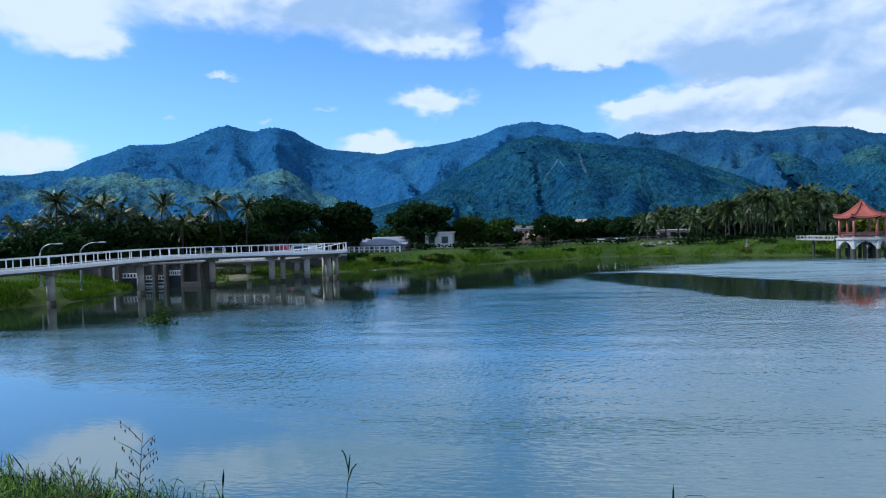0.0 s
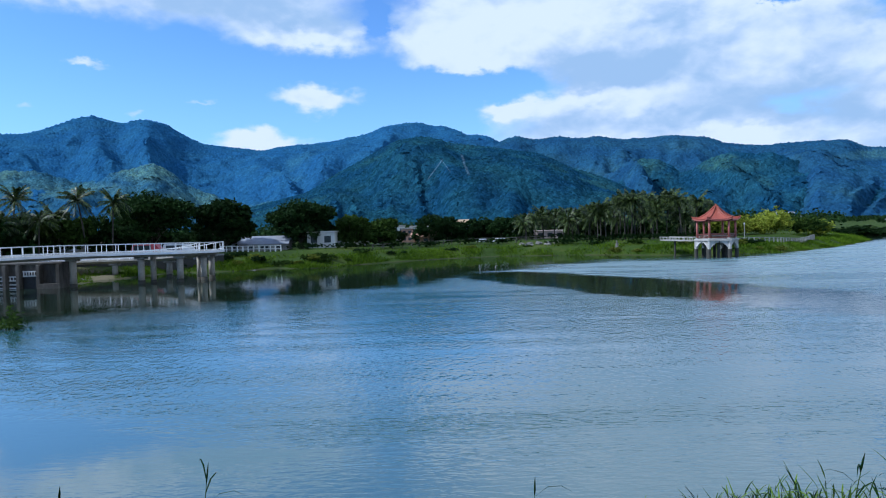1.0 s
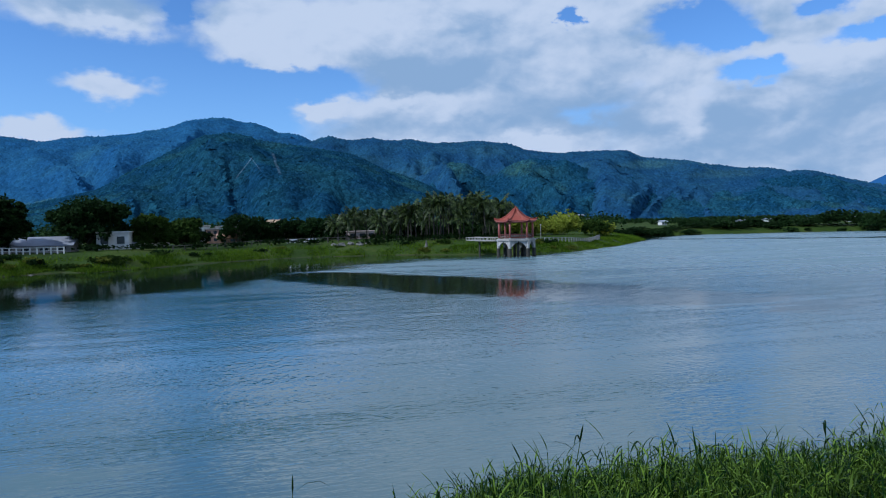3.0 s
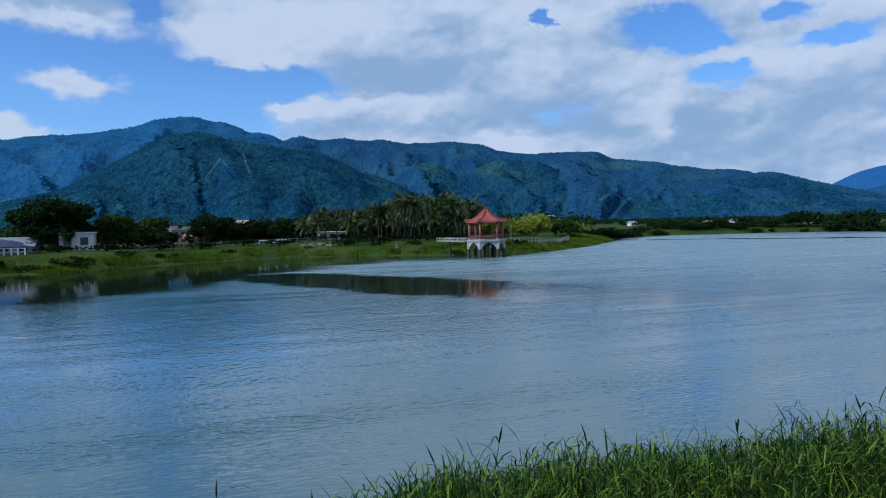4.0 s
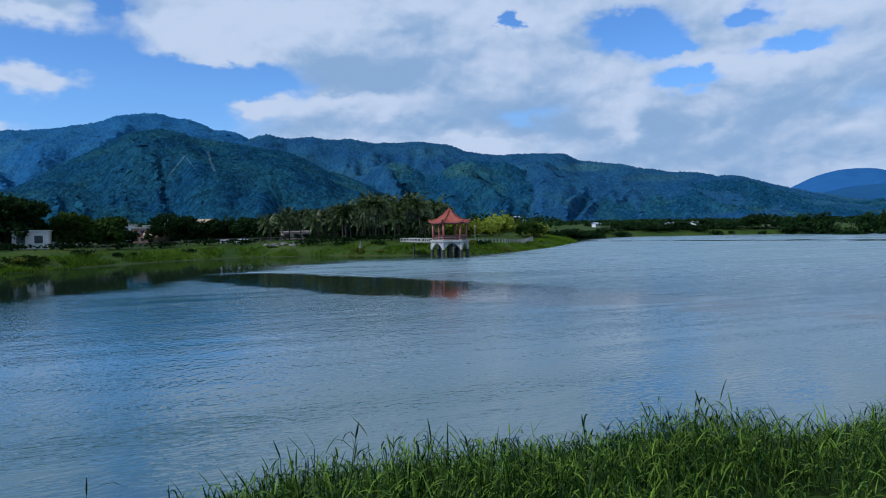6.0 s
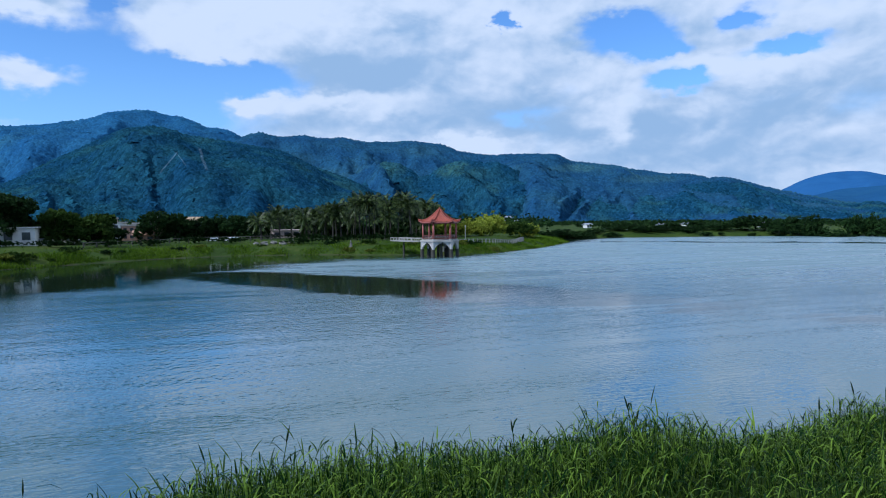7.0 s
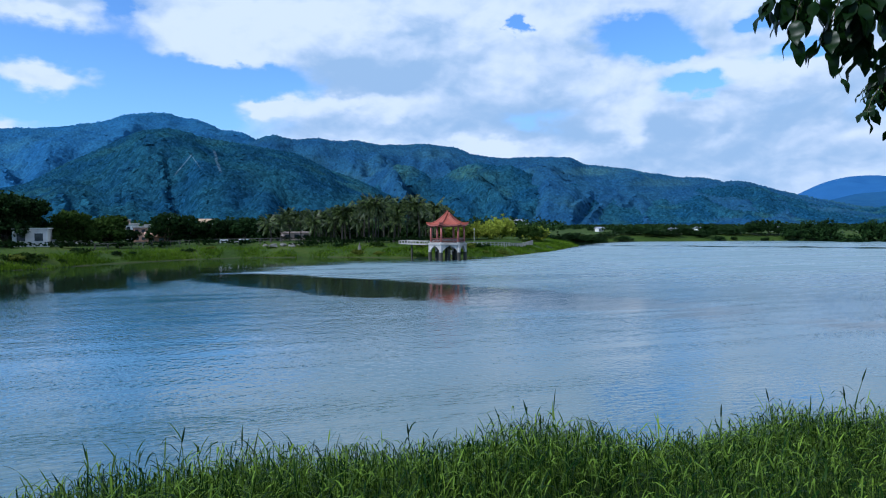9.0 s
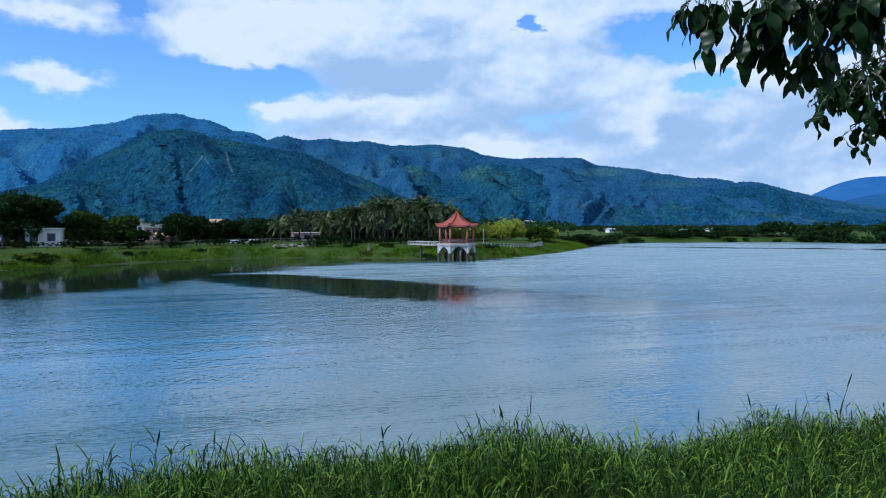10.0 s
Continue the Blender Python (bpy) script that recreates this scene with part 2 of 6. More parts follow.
    lines = N.step(N.noise(N.vec("MULTIPLY", p, (0.035, 0.5, 1.0)), 1.0, 4.0, 0.6, 0.3), 0.36, 0.62, 0.5, 1.25)
    wind = N.math("MULTIPLY", N.math("SUBTRACT", 1.0, N.math("MULTIPLY", calm, 0.975)), N.math("MULTIPLY", gusts, lines))
    near = N.step(y, 15.0, 24.0, 1.0, 0.0)
    ripple = N.noise(N.vec("MULTIPLY", p, (1.0, 0.62, 1.0)), 4.0, 1.5, 0.5, 0.3)
    chop = N.noise(N.vec("MULTIPLY", p, (1.0, 0.5, 1.0)), 10.0, 1.5, 0.5, 0.2)
    wavelets = N.noise(N.vec("MULTIPLY", p, (0.5, 1.3, 1.0)), 4.2, 2.0, 0.5, 0.5)
    swell = N.noise(N.vec("MULTIPLY", p, (0.5, 1.0, 1.0)), 0.5, 2.0)
    fresh = N.math("ADD", N.math("MULTIPLY", ripple, 0.040), N.math("MULTIPLY", chop, 0.018))
    lapping = N.math("MULTIPLY", wavelets, 0.075)
    h = N.math("ADD", N.math("ADD", fresh, N.math("MULTIPLY", near, N.math("SUBTRACT", lapping, fresh))), N.math("MULTIPLY", swell, 0.05))
    bp = N.n.new("ShaderNodeBump")
    open_lake = N.step(N.math("ADD", y, N.math("MULTIPLY", x, 0.5)), 35.0, 110.0)
    bp.inputs["Distance"].default_value = 1.0
    N.link(h, bp.inputs["Height"])
    N.put(bp.inputs["Strength"], N.math("ADD", N.math("ADD", N.math("ADD", 0.006, N.math("MULTIPLY", lane, 0.10)), N.math("MULTIPLY", shore, 0.05)), N.math("MULTIPLY", wind, N.math("ADD", 0.60, N.math("MULTIPLY", open_lake, 1.3)))))
    N.link(bp.outputs[0], b.inputs["Normal"])
    N.put(b.inputs["Roughness"], N.math("ADD", 0.02, N.math("MULTIPLY", wind, N.math("ADD", 0.03, N.math("MULTIPLY", open_lake, 0.37)))))
    return m


def forest_surface(name, dark, mid, light, patch=0.0045, tree=0.085, scars=(), sun_patches=(), relief=1.0):
    """Wooded slope: crowns of differing green, sunlit patches painted pale, thin landslide scars."""
    m = bpy.data.materials.new(name)
    m.use_nodes = True
    N = Nodes(m.node_tree)
    b = m.node_tree.nodes["Principled BSDF"]
    p = N.n.new("ShaderNodeTexCoord").outputs["Object"]
    v = N.vec("MULTIPLY", p, (1.0, 0.6, 1.0))
    crowns = N.noise(v, tree, 2.0, 0.6)
    leaves = N.noise(v, tree * 4.5, 2.0, 0.6)
    stand = N.noise(v, patch * 3, 5.0, 0.6)
    broad = N.noise(v, patch, 4.0, 0.55)
    c = N.mix(N.step(stand, 0.36, 0.66), dark, mid)
    sep = N.n.new("ShaderNodeSeparateXYZ")
    N.link(p, sep.inputs[0])
    x, y, z = sep.outputs
    az = N.math("MULTIPLY", N.math("ARCTAN2", N.math("SUBTRACT", x, 2.2), y), 57.296)
    el = N.math("MULTIPLY", N.math("ARCTAN2", N.math("SUBTRACT", z, 5.2), N.math("SQRT", N.math("ADD", N.math("MULTIPLY", x, x), N.math("MULTIPLY", y, y)))), 57.296)
    # Pale patches paint in the sunlight that falls between cloud shadows.
    pale = N.math("MULTIPLY", N.step(broad, 0.50, 0.68), N.step(stand, 0.40, 0.62, 0.0, 0.6))
    for a0, e0, ra, re, w in sun_patches:
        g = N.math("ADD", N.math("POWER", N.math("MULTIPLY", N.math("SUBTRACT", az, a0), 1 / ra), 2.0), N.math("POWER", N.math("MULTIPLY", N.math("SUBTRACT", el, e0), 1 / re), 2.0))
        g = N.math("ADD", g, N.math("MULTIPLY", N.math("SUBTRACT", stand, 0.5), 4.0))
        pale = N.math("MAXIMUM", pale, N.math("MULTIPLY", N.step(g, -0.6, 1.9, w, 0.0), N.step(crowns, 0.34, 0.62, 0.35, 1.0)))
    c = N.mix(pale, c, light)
    wob = N.math("MULTIPLY", N.math("SUBTRACT", N.noise(p, 0.02, 4.0), 0.5), 0.5)
    for a0, e0, a1, e1, w in scars:
        k = (a1 - a0) / (e1 - e0)
        off = N.math("ABSOLUTE", N.math("ADD", N.math("SUBTRACT", az, N.math("ADD", a0, N.math("MULTIPLY", N.math("SUBTRACT", el, e0), k))), wob))
        inside = N.math("MULTIPLY", N.step(off, w * 0.4, w, 1.0, 0.0), N.math("MULTIPLY", N.step(el, e1 - 0.2, e1 + 0.2), N.step(el, e0 - 0.1, e0 + 0.2, 1.0, 0.0)))
        c = N.mix(N.math("MULTIPLY", inside, 0.62), c, (0.085, 0.140, 0.190))
    hsv = N.n.new("ShaderNodeHueSaturation")
    N.link(c, hsv.inputs["Color"])
    single = N.n.new("ShaderNodeNewGeometry").outputs["Random Per Island"]
    N.put(hsv.inputs["Value"], N.math("MULTIPLY", N.math("ADD", 1.06 - 0.42 * relief, N.math("MULTIPLY", single, 0.84 * relief)), N.step(leaves, 0.3, 0.7, 1 - 0.3 * relief, 1 + 0.3 * relief)))
    N.link(hsv.outputs[0], b.inputs["Base Color"])
    b.inputs["Roughness"].default_value = 0.9
    b.inputs["Specular IOR Level"].default_value = 0.0
    bp = N.n.new("ShaderNodeBump")
    bp.inputs["Strength"].default_value = 0.4 * relief
    bp.inputs["Distance"].default_value = 3.0
    N.link(leaves, bp.inputs["Height"])
    N.link(bp.outputs[0], b.inputs["Normal"])
    tr = N.n.new("ShaderNodeBsdfTranslucent")
    N.link(hsv.outputs[0], tr.inputs[0])
    mx = N.n.new("ShaderNodeMixShader")
    mx.inputs[0].default_value = 0.2
    N.link(b.outputs[0], mx.inputs[1])
    N.link(tr.outputs[0], mx.inputs[2])
    N.link(mx.outputs[0], m.node_tree.nodes["Material Output"].inputs[0])
    return m


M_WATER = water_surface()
# Aerial haze is mixed into these base colours, bluer for farther ranges.
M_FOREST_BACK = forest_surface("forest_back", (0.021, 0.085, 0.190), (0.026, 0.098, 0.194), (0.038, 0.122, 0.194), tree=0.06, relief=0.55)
M_FOREST_RIGHT = forest_surface("forest_right", (0.016, 0.059, 0.127), (0.020, 0.070, 0.129), (0.045, 0.115, 0.133), tree=0.06, sun_patches=[(9.0, 5.2, 2.6, 0.6, 0.55), (12.5, 4.0, 2.0, 0.6, 0.6), (33.0, 4.3, 2.6, 0.35, 0.9), (38.5, 3.3, 2.5, 0.3, 0.7), (20, 5.9, 1.8, 0.5, 0.5)], relief=0.6)
M_FOREST_FOOT = forest_surface("forest_foothills", (0.022, 0.078, 0.150), (0.037, 0.107, 0.154), (0.114, 0.218, 0.175), sun_patches=[(-33.7, 4.6, 3.6, 0.9, 0.9), (-22.1, 4.8, 2.4, 0.8, 0.85), (-11.3, 3.2, 2.8, 0.8, 0.95), (-28, 3.4, 4.0, 0.6, 0.6), (-18.5, 2.6, 4.0, 0.9, 0.7)])
M_FOREST_SPUR = forest_surface("forest_spurs", (0.010, 0.046, 0.091), (0.015, 0.060, 0.093), (0.043, 0.112, 0.096), sun_patches=[(17.0, 4.6, 1.6, 0.9, 0.75), (22.6, 4.4, 1.3, 0.7, 1.0), (24.5, 4.0, 1.6, 0.5, 0.5)])
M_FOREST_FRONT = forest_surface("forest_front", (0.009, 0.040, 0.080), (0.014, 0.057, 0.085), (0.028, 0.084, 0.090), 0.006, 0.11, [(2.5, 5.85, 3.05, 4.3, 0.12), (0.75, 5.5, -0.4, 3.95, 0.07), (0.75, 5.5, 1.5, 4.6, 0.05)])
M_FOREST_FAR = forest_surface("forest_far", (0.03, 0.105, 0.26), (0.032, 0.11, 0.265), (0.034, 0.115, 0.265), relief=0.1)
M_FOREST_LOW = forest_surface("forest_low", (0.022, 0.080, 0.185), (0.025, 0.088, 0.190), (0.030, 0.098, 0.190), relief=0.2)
M_GROUND = surface("meadow", [(0.012, 0.026, 0.004), (0.028, 0.052, 0.007), (0.063, 0.077, 0.015)], 0.12, 0.95, 0.6, 14.0, spec=0.1)
def add_bare_earth(m):
    """Sand on the small beach and wet mud along the waterline."""
    N = Nodes(m.node_tree)
    b = m.node_tree.nodes["Principled BSDF"]
    grass = b.inputs["Base Color"].links[0].from_socket
    p = N.n.new("ShaderNodeTexCoord").outputs["Object"]
    sep = N.n.new("ShaderNodeSeparateXYZ")
    N.link(p, sep.inputs[0])
    v = N.vec("MULTIPLY", N.vec("SUBTRACT", p, (-42.0, 81.0, 0.0)), (0.125, 0.125, 0.0))
    n = N.noise(p, 0.5, 5.0, 0.65)
    beach = N.step(N.math("ADD", N.vec("LENGTH", v), N.math("MULTIPLY", n, 0.5)), 0.9, 1.4, 1.0, 0.0)
    mud = N.step(N.math("ADD", sep.outputs[2], N.math("MULTIPLY", n, 0.35)), 0.12, 0.32, 1.0, 0.0)
    sand = N.mix(n, (0.10, 0.085, 0.05), (0.22, 0.19, 0.13))
    c = N.mix(N.math("MULTIPLY", beach, 0.8), grass, sand)
    N.link(N.mix(N.math("MULTIPLY", mud, 0.8), c, (0.052, 0.046, 0.028)), b.inputs["Base Color"])


add_bare_earth(M_GROUND)
M_ROOF_TILE = surface("red_roof_tile", [(0.20, 0.040, 0.024), (0.28, 0.066, 0.04)], 2.0, 0.6, 0.3)
M_RED_PAINT = surface("red_column_paint", [(0.22, 0.06, 0.05), (0.34, 0.11, 0.09)], 3.0, 0.55, 0.2)
M_WHITE = surface("weathered_white_paint", [(0.55, 0.55, 0.53), (0.74, 0.74, 0.72)], 1.5, 0.6, 0.15)
M_CONCRETE = surface("stained_concrete", [(0.16, 0.15, 0.135), (0.28, 0.27, 0.25), (0.38, 0.37, 0.35)], 0.9, 0.85, 0.4)
M_DARK_CONCRETE = surface("dark_concrete", [(0.035, 0.035, 0.03), (0.075, 0.07, 0.06)], 1.2, 0.85, 0.3, spec=0.15)
M_BARK = surface("bark", [(0.05, 0.04, 0.03), (0.14, 0.12, 0.09)], 3.0, 0.9, 0.8)
M_PALM_BARK = surface("palm_bark", [(0.016, 0.014, 0.011), (0.05, 0.044, 0.036)], 2.0, 0.9, 0.5)
M_LEAF_DARK = leaf_surface("dark_tree_leaves", [(0.006, 0.017, 0.005), (0.022, 0.050, 0.011)], 0.5, 0.8, 0.2, spec=0.08)
M_LEAF_MID = leaf_surface("green_tree_leaves", [(0.015, 0.036, 0.006), (0.052, 0.090, 0.014)], 0.5, 0.8, 0.25, spec=0.08)
M_LEAF_LIGHT = leaf_surface("yellow_green_leaves", [(0.10, 0.14, 0.012), (0.28, 0.31, 0.04)], 0.5, 0.8, 0.3, spec=0.08)
# Paler upper tone paints the fronds' highlights onto random leaflets.
M_PALM_LEAF = leaf_surface("palm_fronds", [(0.003, 0.012, 0.003), (0.122, 0.172, 0.042)], 0.8, 0.45, 0.2, island=0.75, spec=0.25, lo=0.3, hi=1.0)
M_GRASS = leaf_surface("bank_grass", [(0.004, 0.022, 0.001), (0.175, 0.275, 0.030)], 0.7, 0.5, 0.3, island=0.8, spec=0.10, lo=0.38, hi=1.0)
M_TREE_LEAF = leaf_surface("overhanging_leaves", [(0.006, 0.022, 0.003), (0.085, 0.170, 0.020)], 3.0, 0.4, 0.4, spec=0.25, lo=0.4, hi=0.95)

# ---- helpers for shapes ----
def link_mesh(name, bm, material, smooth=False):
    me = bpy.data.meshes.new(name)
    bm.to_mesh(me)
    bm.free()
    for mt in (material if isinstance(material, (list, tuple)) else [material]):
        me.materials.append(mt)
    if smooth:
        me.shade_smooth()
    return me


def thing(name, bm=None, material=None, label="", category="", group="", kind="", at=None, smooth=False):
    ob = new(name, link_mesh(name, bm, material, smooth) if bm else None)
    if at is not None:
        ob.matrix_basis = at
    return tagged(ob, label, category, group, kind)


def part(name, bm, material, parent, label="", at=None, smooth=False):
    ob = new(name, bm if isinstance(bm, bpy.types.Mesh) else link_mesh(name, bm, material, smooth))
    ob.parent = parent
    if at is not None:
        ob.matrix_basis = at
    return tagged(ob, label)


def box(bm, x0, x1, y0, y1, z0, z1, bevel=0.0):
    vs = bmesh.ops.create_cube(bm, size=1.0, matrix=Matrix.Translation(((x0 + x1) / 2, (y0 + y1) / 2, (z0 + z1) / 2)) @ Matrix.Diagonal((x1 - x0, y1 - y0, z1 - z0, 1)))["verts"]
    if bevel:
        es = list({e for v in vs for e in v.link_edges})
        bmesh.ops.bevel(bm, geom=es, offset=bevel, segments=1, affect="EDGES")
    return bm


def boxed(x0, x1, y0, y1, z0, z1, bevel=0.0):
    return box(bmesh.new(), x0, x1, y0, y1, z0, z1, bevel)


def tube(bm, points, radii, sides=8, cap=True):
    """A tapered tube along points."""
    rings = []
    pts = [Vector(p) for p in points]
    for i, p in enumerate(pts):
        d = (pts[min(i + 1, len(pts) - 1)] - pts[max(i - 1, 0)]).normalized()
        side = d.orthogonal().normalized() if abs(d.z) > 0.9 else d.cross(Vector((0, 0, 1))).normalized()
        up = side.cross(d)
        r = float(radii[i] if isinstance(radii, (list, tuple)) else radii)
        rings.append([bm.verts.new(p + r * (math.cos(a) * side + math.sin(a) * up)) for a in (2 * math.pi * k / sides for k in range(sides))])
    for a, b in zip(rings, rings[1:]):
        for k in range(sides):
            bm.faces.new((a[k], a[(k + 1) % sides], b[(k + 1) % sides], b[k]))
    if cap:
        bm.faces.new(rings[0][::-1])
        bm.faces.new(rings[-1])
    return bm


def grid_mesh(name, co, rows, cols, material, smooth=True):
    """A sheet from an array of rows x cols points."""
    me = bpy.data.meshes.new(name)
    i = np.arange(rows * cols).reshape(rows, cols)
    f = np.stack([i[:-1, :-1], i[:-1, 1:], i[1:, 1:], i[1:, :-1]], -1).reshape(-1, 4)
    me.from_pydata(co.reshape(-1, 3).tolist(), [], f.tolist())
    me.materials.append(material)
    if smooth:
        me.shade_smooth()
    return me


def sstep(a, b, x):
    t = np.clip((x - a) / (b - a), 0, 1)
    return t * t * (3 - 2 * t)


def lattice(ix, iy, seed):
    n = (ix.astype(np.int64) * 374761393 + iy.astype(np.int64) * 668265263 + seed * 982451653) & 0xFFFFFFFF
    n = ((n ^ (n >> 13)) * 1274126177) & 0xFFFFFFFF
    return ((n ^ (n >> 16)) & 0xFFFF) / 65535.0


def vnoise(x, y, seed=0):
    ix, iy = np.floor(x), np.floor(y)
    fx, fy = x - ix, y - iy
    fx, fy = fx * fx * (3 - 2 * fx), fy * fy * (3 - 2 * fy)
    a, b = lattice(ix, iy, seed), lattice(ix + 1, iy, seed)
    c, d = lattice(ix, iy + 1, seed), lattice(ix + 1, iy + 1, seed)
    return (a * (1 - fx) + b * fx) * (1 - fy) + (c * (1 - fx) + d * fx) * fy


def fbm(x, y, octaves=5, seed=0, gain=0.5):
    s, amp, tot = 0, 1.0, 0
    for o in range(octaves):
        s = s + amp * vnoise(x * 2 ** o, y * 2 ** o, seed + o)
        tot += amp
        amp *= gain
    return s / tot


# ---- lake and land ----
LAKE = [(-62, 14), (-30, 14), (-12, 12.6), (-5, 11.6), (-1, 11.3), (0.8, 10.5), (2.4, 10.4), (4.2, 10.9), (6, 10.7), (9, 10.2), (14, 9.4), (26, 7), (60, -6), (330, -40), (360, 40),
        (270, 105), (195, 146), (175, 160), (158, 168), (135, 172), (112, 178), (98, 172), (92, 158), (97, 147), (86, 134), (72, 118), (60, 107), (53, 101), (47, 102), (40, 103),
        (35, 106), (26, 112.5), (13, 115), (4, 112), (-4.5, 106), (-12, 96), (-16, 93), (-20, 98), (-24, 92), (-33, 92), (-37, 77), (-36.5, 72.2), (-44.5, 72.2), (-43.6, 68), (-41.6, 63), (-40.4, 58), (-39.6, 54), (-41.5, 50.5), (-48, 47.5), (-62, 44)]


def shore_distance(x, y):
    """Distance to the shore, positive on land."""
    d = np.full(x.shape, 1e9)
    inside = np.zeros(x.shape, bool)
    for (x0, y0), (x1, y1) in zip(LAKE, LAKE[1:] + LAKE[:1]):
        ex, ey = x1 - x0, y1 - y0
        t = np.clip(((x - x0) * ex + (y - y0) * ey) / (ex * ex + ey * ey), 0, 1)
        d = np.minimum(d, np.hypot(x - x0 - t * ex, y - y0 - t * ey))
        cross = (y0 > y) != (y1 > y)
        inside ^= cross & (x < ex * (y - y0) / (ey if ey else 1e-9) + x0)
    return np.where(inside, -d, d)


def land_height(x, y):
    x, y = np.asarray(x, float), np.asarray(y, float)
    d = shore_distance(x, y) + (vnoise(x * 0.25, y * 0.25, 3) - 0.5) * 1.6 * sstep(20, 60, np.hypot(x, y))
    near = 1 - sstep(20, 40, y + 0.1 * np.abs(x))
    far_h = 1.2 * sstep(-0.6, 4, d) + 0.9 * sstep(3, 11, d)
    near_h = 3.55 * sstep(-0.3, 7.6, d) ** 0.9
    h = near * near_h + (1 - near) * far_h
    h = h + (fbm(x * 0.12, y * 0.12, 4, 11) - 0.5) * 0.5 * sstep(0, 12, d) * (1 - near) + (fbm(x * 0.8, y * 0.8, 3, 5) - 0.5) * 0.16 * sstep(0, 2, d)
    beach = np.exp(-(((x + 42) / 7.5) ** 4 + ((y - 80.5) / 8.0) ** 4))
    h = h * (1 - 0.75 * beach)
    return np.where(d < 0, np.maximum(-2.5, d * 0.35) * (1 - sstep(-0.6, 0.0, d)) + h * sstep(-0.6, 0, d), h)


def ground_z(x, y):
    return float(land_height(np.array([x]), np.array([y]))[0])


a1 = np.concatenate([np.arange(-180, -52, 4.0), np.arange(-52, 66, 0.35), np.arange(66, 178, 4.0), [180.0]])
r1 = np.concatenate([[0.01], np.geomspace(0.8, 30, 60)[:-1], np.geomspace(30, 260, 150)[:-1], np.geomspace(260, 4800, 40)])
A, R = np.meshgrid(np.radians(a1), r1)
gx, gy = 2.5 + R * np.sin(A), R * np.cos(A)
gz = land_height(gx, gy)
ground = tagged(new("ground", grid_mesh("ground", np.stack([gx, gy, gz], -1), len(r1), len(a1), M_GROUND)),
                "grassy lake shore and valley floor", "ground", kind="structure")
bm = bmesh.new()
bmesh.ops.create_circle(bm, cap_ends=True, segments=64, radius=420, matrix=Matrix.Translation((120, 60, 0)))
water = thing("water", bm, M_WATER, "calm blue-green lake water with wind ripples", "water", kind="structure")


# ---- mountains ----
def ridged(x, y, seed):
    return 1 - np.abs(2 * fbm(x, y, 2, seed, 0.25) - 1)


def mountain(name, label, profile, ridge_r, foot_r, material, seed, cell=4.4, gap=300.0, crown=14.0, low=1.75, high=0.85, carve=0.11, uneven=0.0):
    """A wooded range: crest heights by bearing, forked spurs that run down to the valley, and a canopy of single crowns."""
    pa, pe = np.array([p[0] for p in profile]), np.array([p[1] for p in profile])
    az = np.arange(pa[0], pa[-1], math.degrees(cell / ridge_r))
    el = np.interp(az, pa, pe)
    k = np.exp(-0.5 * (np.arange(-4, 5) / 1.5) ** 2)
    el = np.convolve(np.pad(el, 4, mode="edge"), k / k.sum(), mode="valid")
    el = np.maximum(el + uneven * (fbm(az / 2.2, az * 0 + 1, 4, seed + 6) - 0.5), 0.2)
    crest_r = ridge_r * (1 + 0.10 * (fbm(az / 9, az * 0, 2, seed) - 0.5))
    crest_h = crest_r * np.tan(np.radians(el)) + 5.2
    rows = int((ridge_r - foot_r) / cell)
    s = np.concatenate([np.linspace(0, 1, rows), np.linspace(1.02, 1.4, 10)])
    S, AZ = np.meshgrid(s, az, indexing="ij")
    FR = foot_r * (1 + 0.22 * (fbm(AZ / 6, AZ * 0 + 2, 3, seed + 4) - 0.5))
    RR = FR + (crest_r[None, :] - FR) * S
    Sc = np.clip(S, 0, 1)
    X, Y = 2.5 + RR * np.sin(np.radians(AZ)), RR * np.cos(np.radians(AZ))
    u = np.radians(AZ) * ridge_r
    down = 1 - Sc
    uw = u + down * 2.2 * gap * (fbm(u / (2.2 * gap), Sc * 1.3, 2, seed + 9) - 0.5) + 0.30 * gap * (fbm(u / (0.7 * gap), Sc * 3.0, 2, seed + 11) - 0.5)
    spur = 0.64 * ridged(uw / gap, Sc * 0.9, seed + 20) + 0.36 * ridged(uw / (0.45 * gap) + 3, Sc * 1.8, seed + 30)
    spur = sstep(0.25, 0.98, spur)
    H = crest_h[None, :] * Sc ** (low + (high - low) * spur)
    mid = np.sin(np.pi * np.clip(Sc * 0.97, 0, 1)) ** 0.7
    H = H + (ridged(X / (0.30 * gap), Y / (0.30 * gap), seed + 40) - 0.6) * carve * crest_h[None, :] * mid
    H = H + (fbm(X / (0.16 * gap), Y / (0.26 * gap), 2, seed + 44) - 0.5) * 0.03 * gap * mid
    H = np.where(S > 1, crest_h[None, :] * (1 - (S - 1) * 1.2), np.maximum(H, 0.02 * crest_h[None, :] * Sc))
    # let the skyline follow the given crest
    up = ((H - 5.2) / RR).max(axis=0)
    fit = np.clip((np.tan(np.radians(el)) + 0.0006) / np.maximum(up, 1e-4), 0.6, 1.6) * (0.99 if crown else 1.0)
    k = np.exp(-0.5 * (np.arange(-12, 13) / 4.0) ** 2)
    fit = np.convolve(np.pad(fit, 12, mode="edge"), k / k.sum(), mode="valid")
    Z = H * (1 + (fit[None, :] - 1) * np.clip(S * 3, 0, 1)) + 1.5
    ground_co = np.stack([X, Y, Z], -1).reshape(-1, 3)
    i = np.arange(len(s) * len(az)).reshape(len(s), len(az))
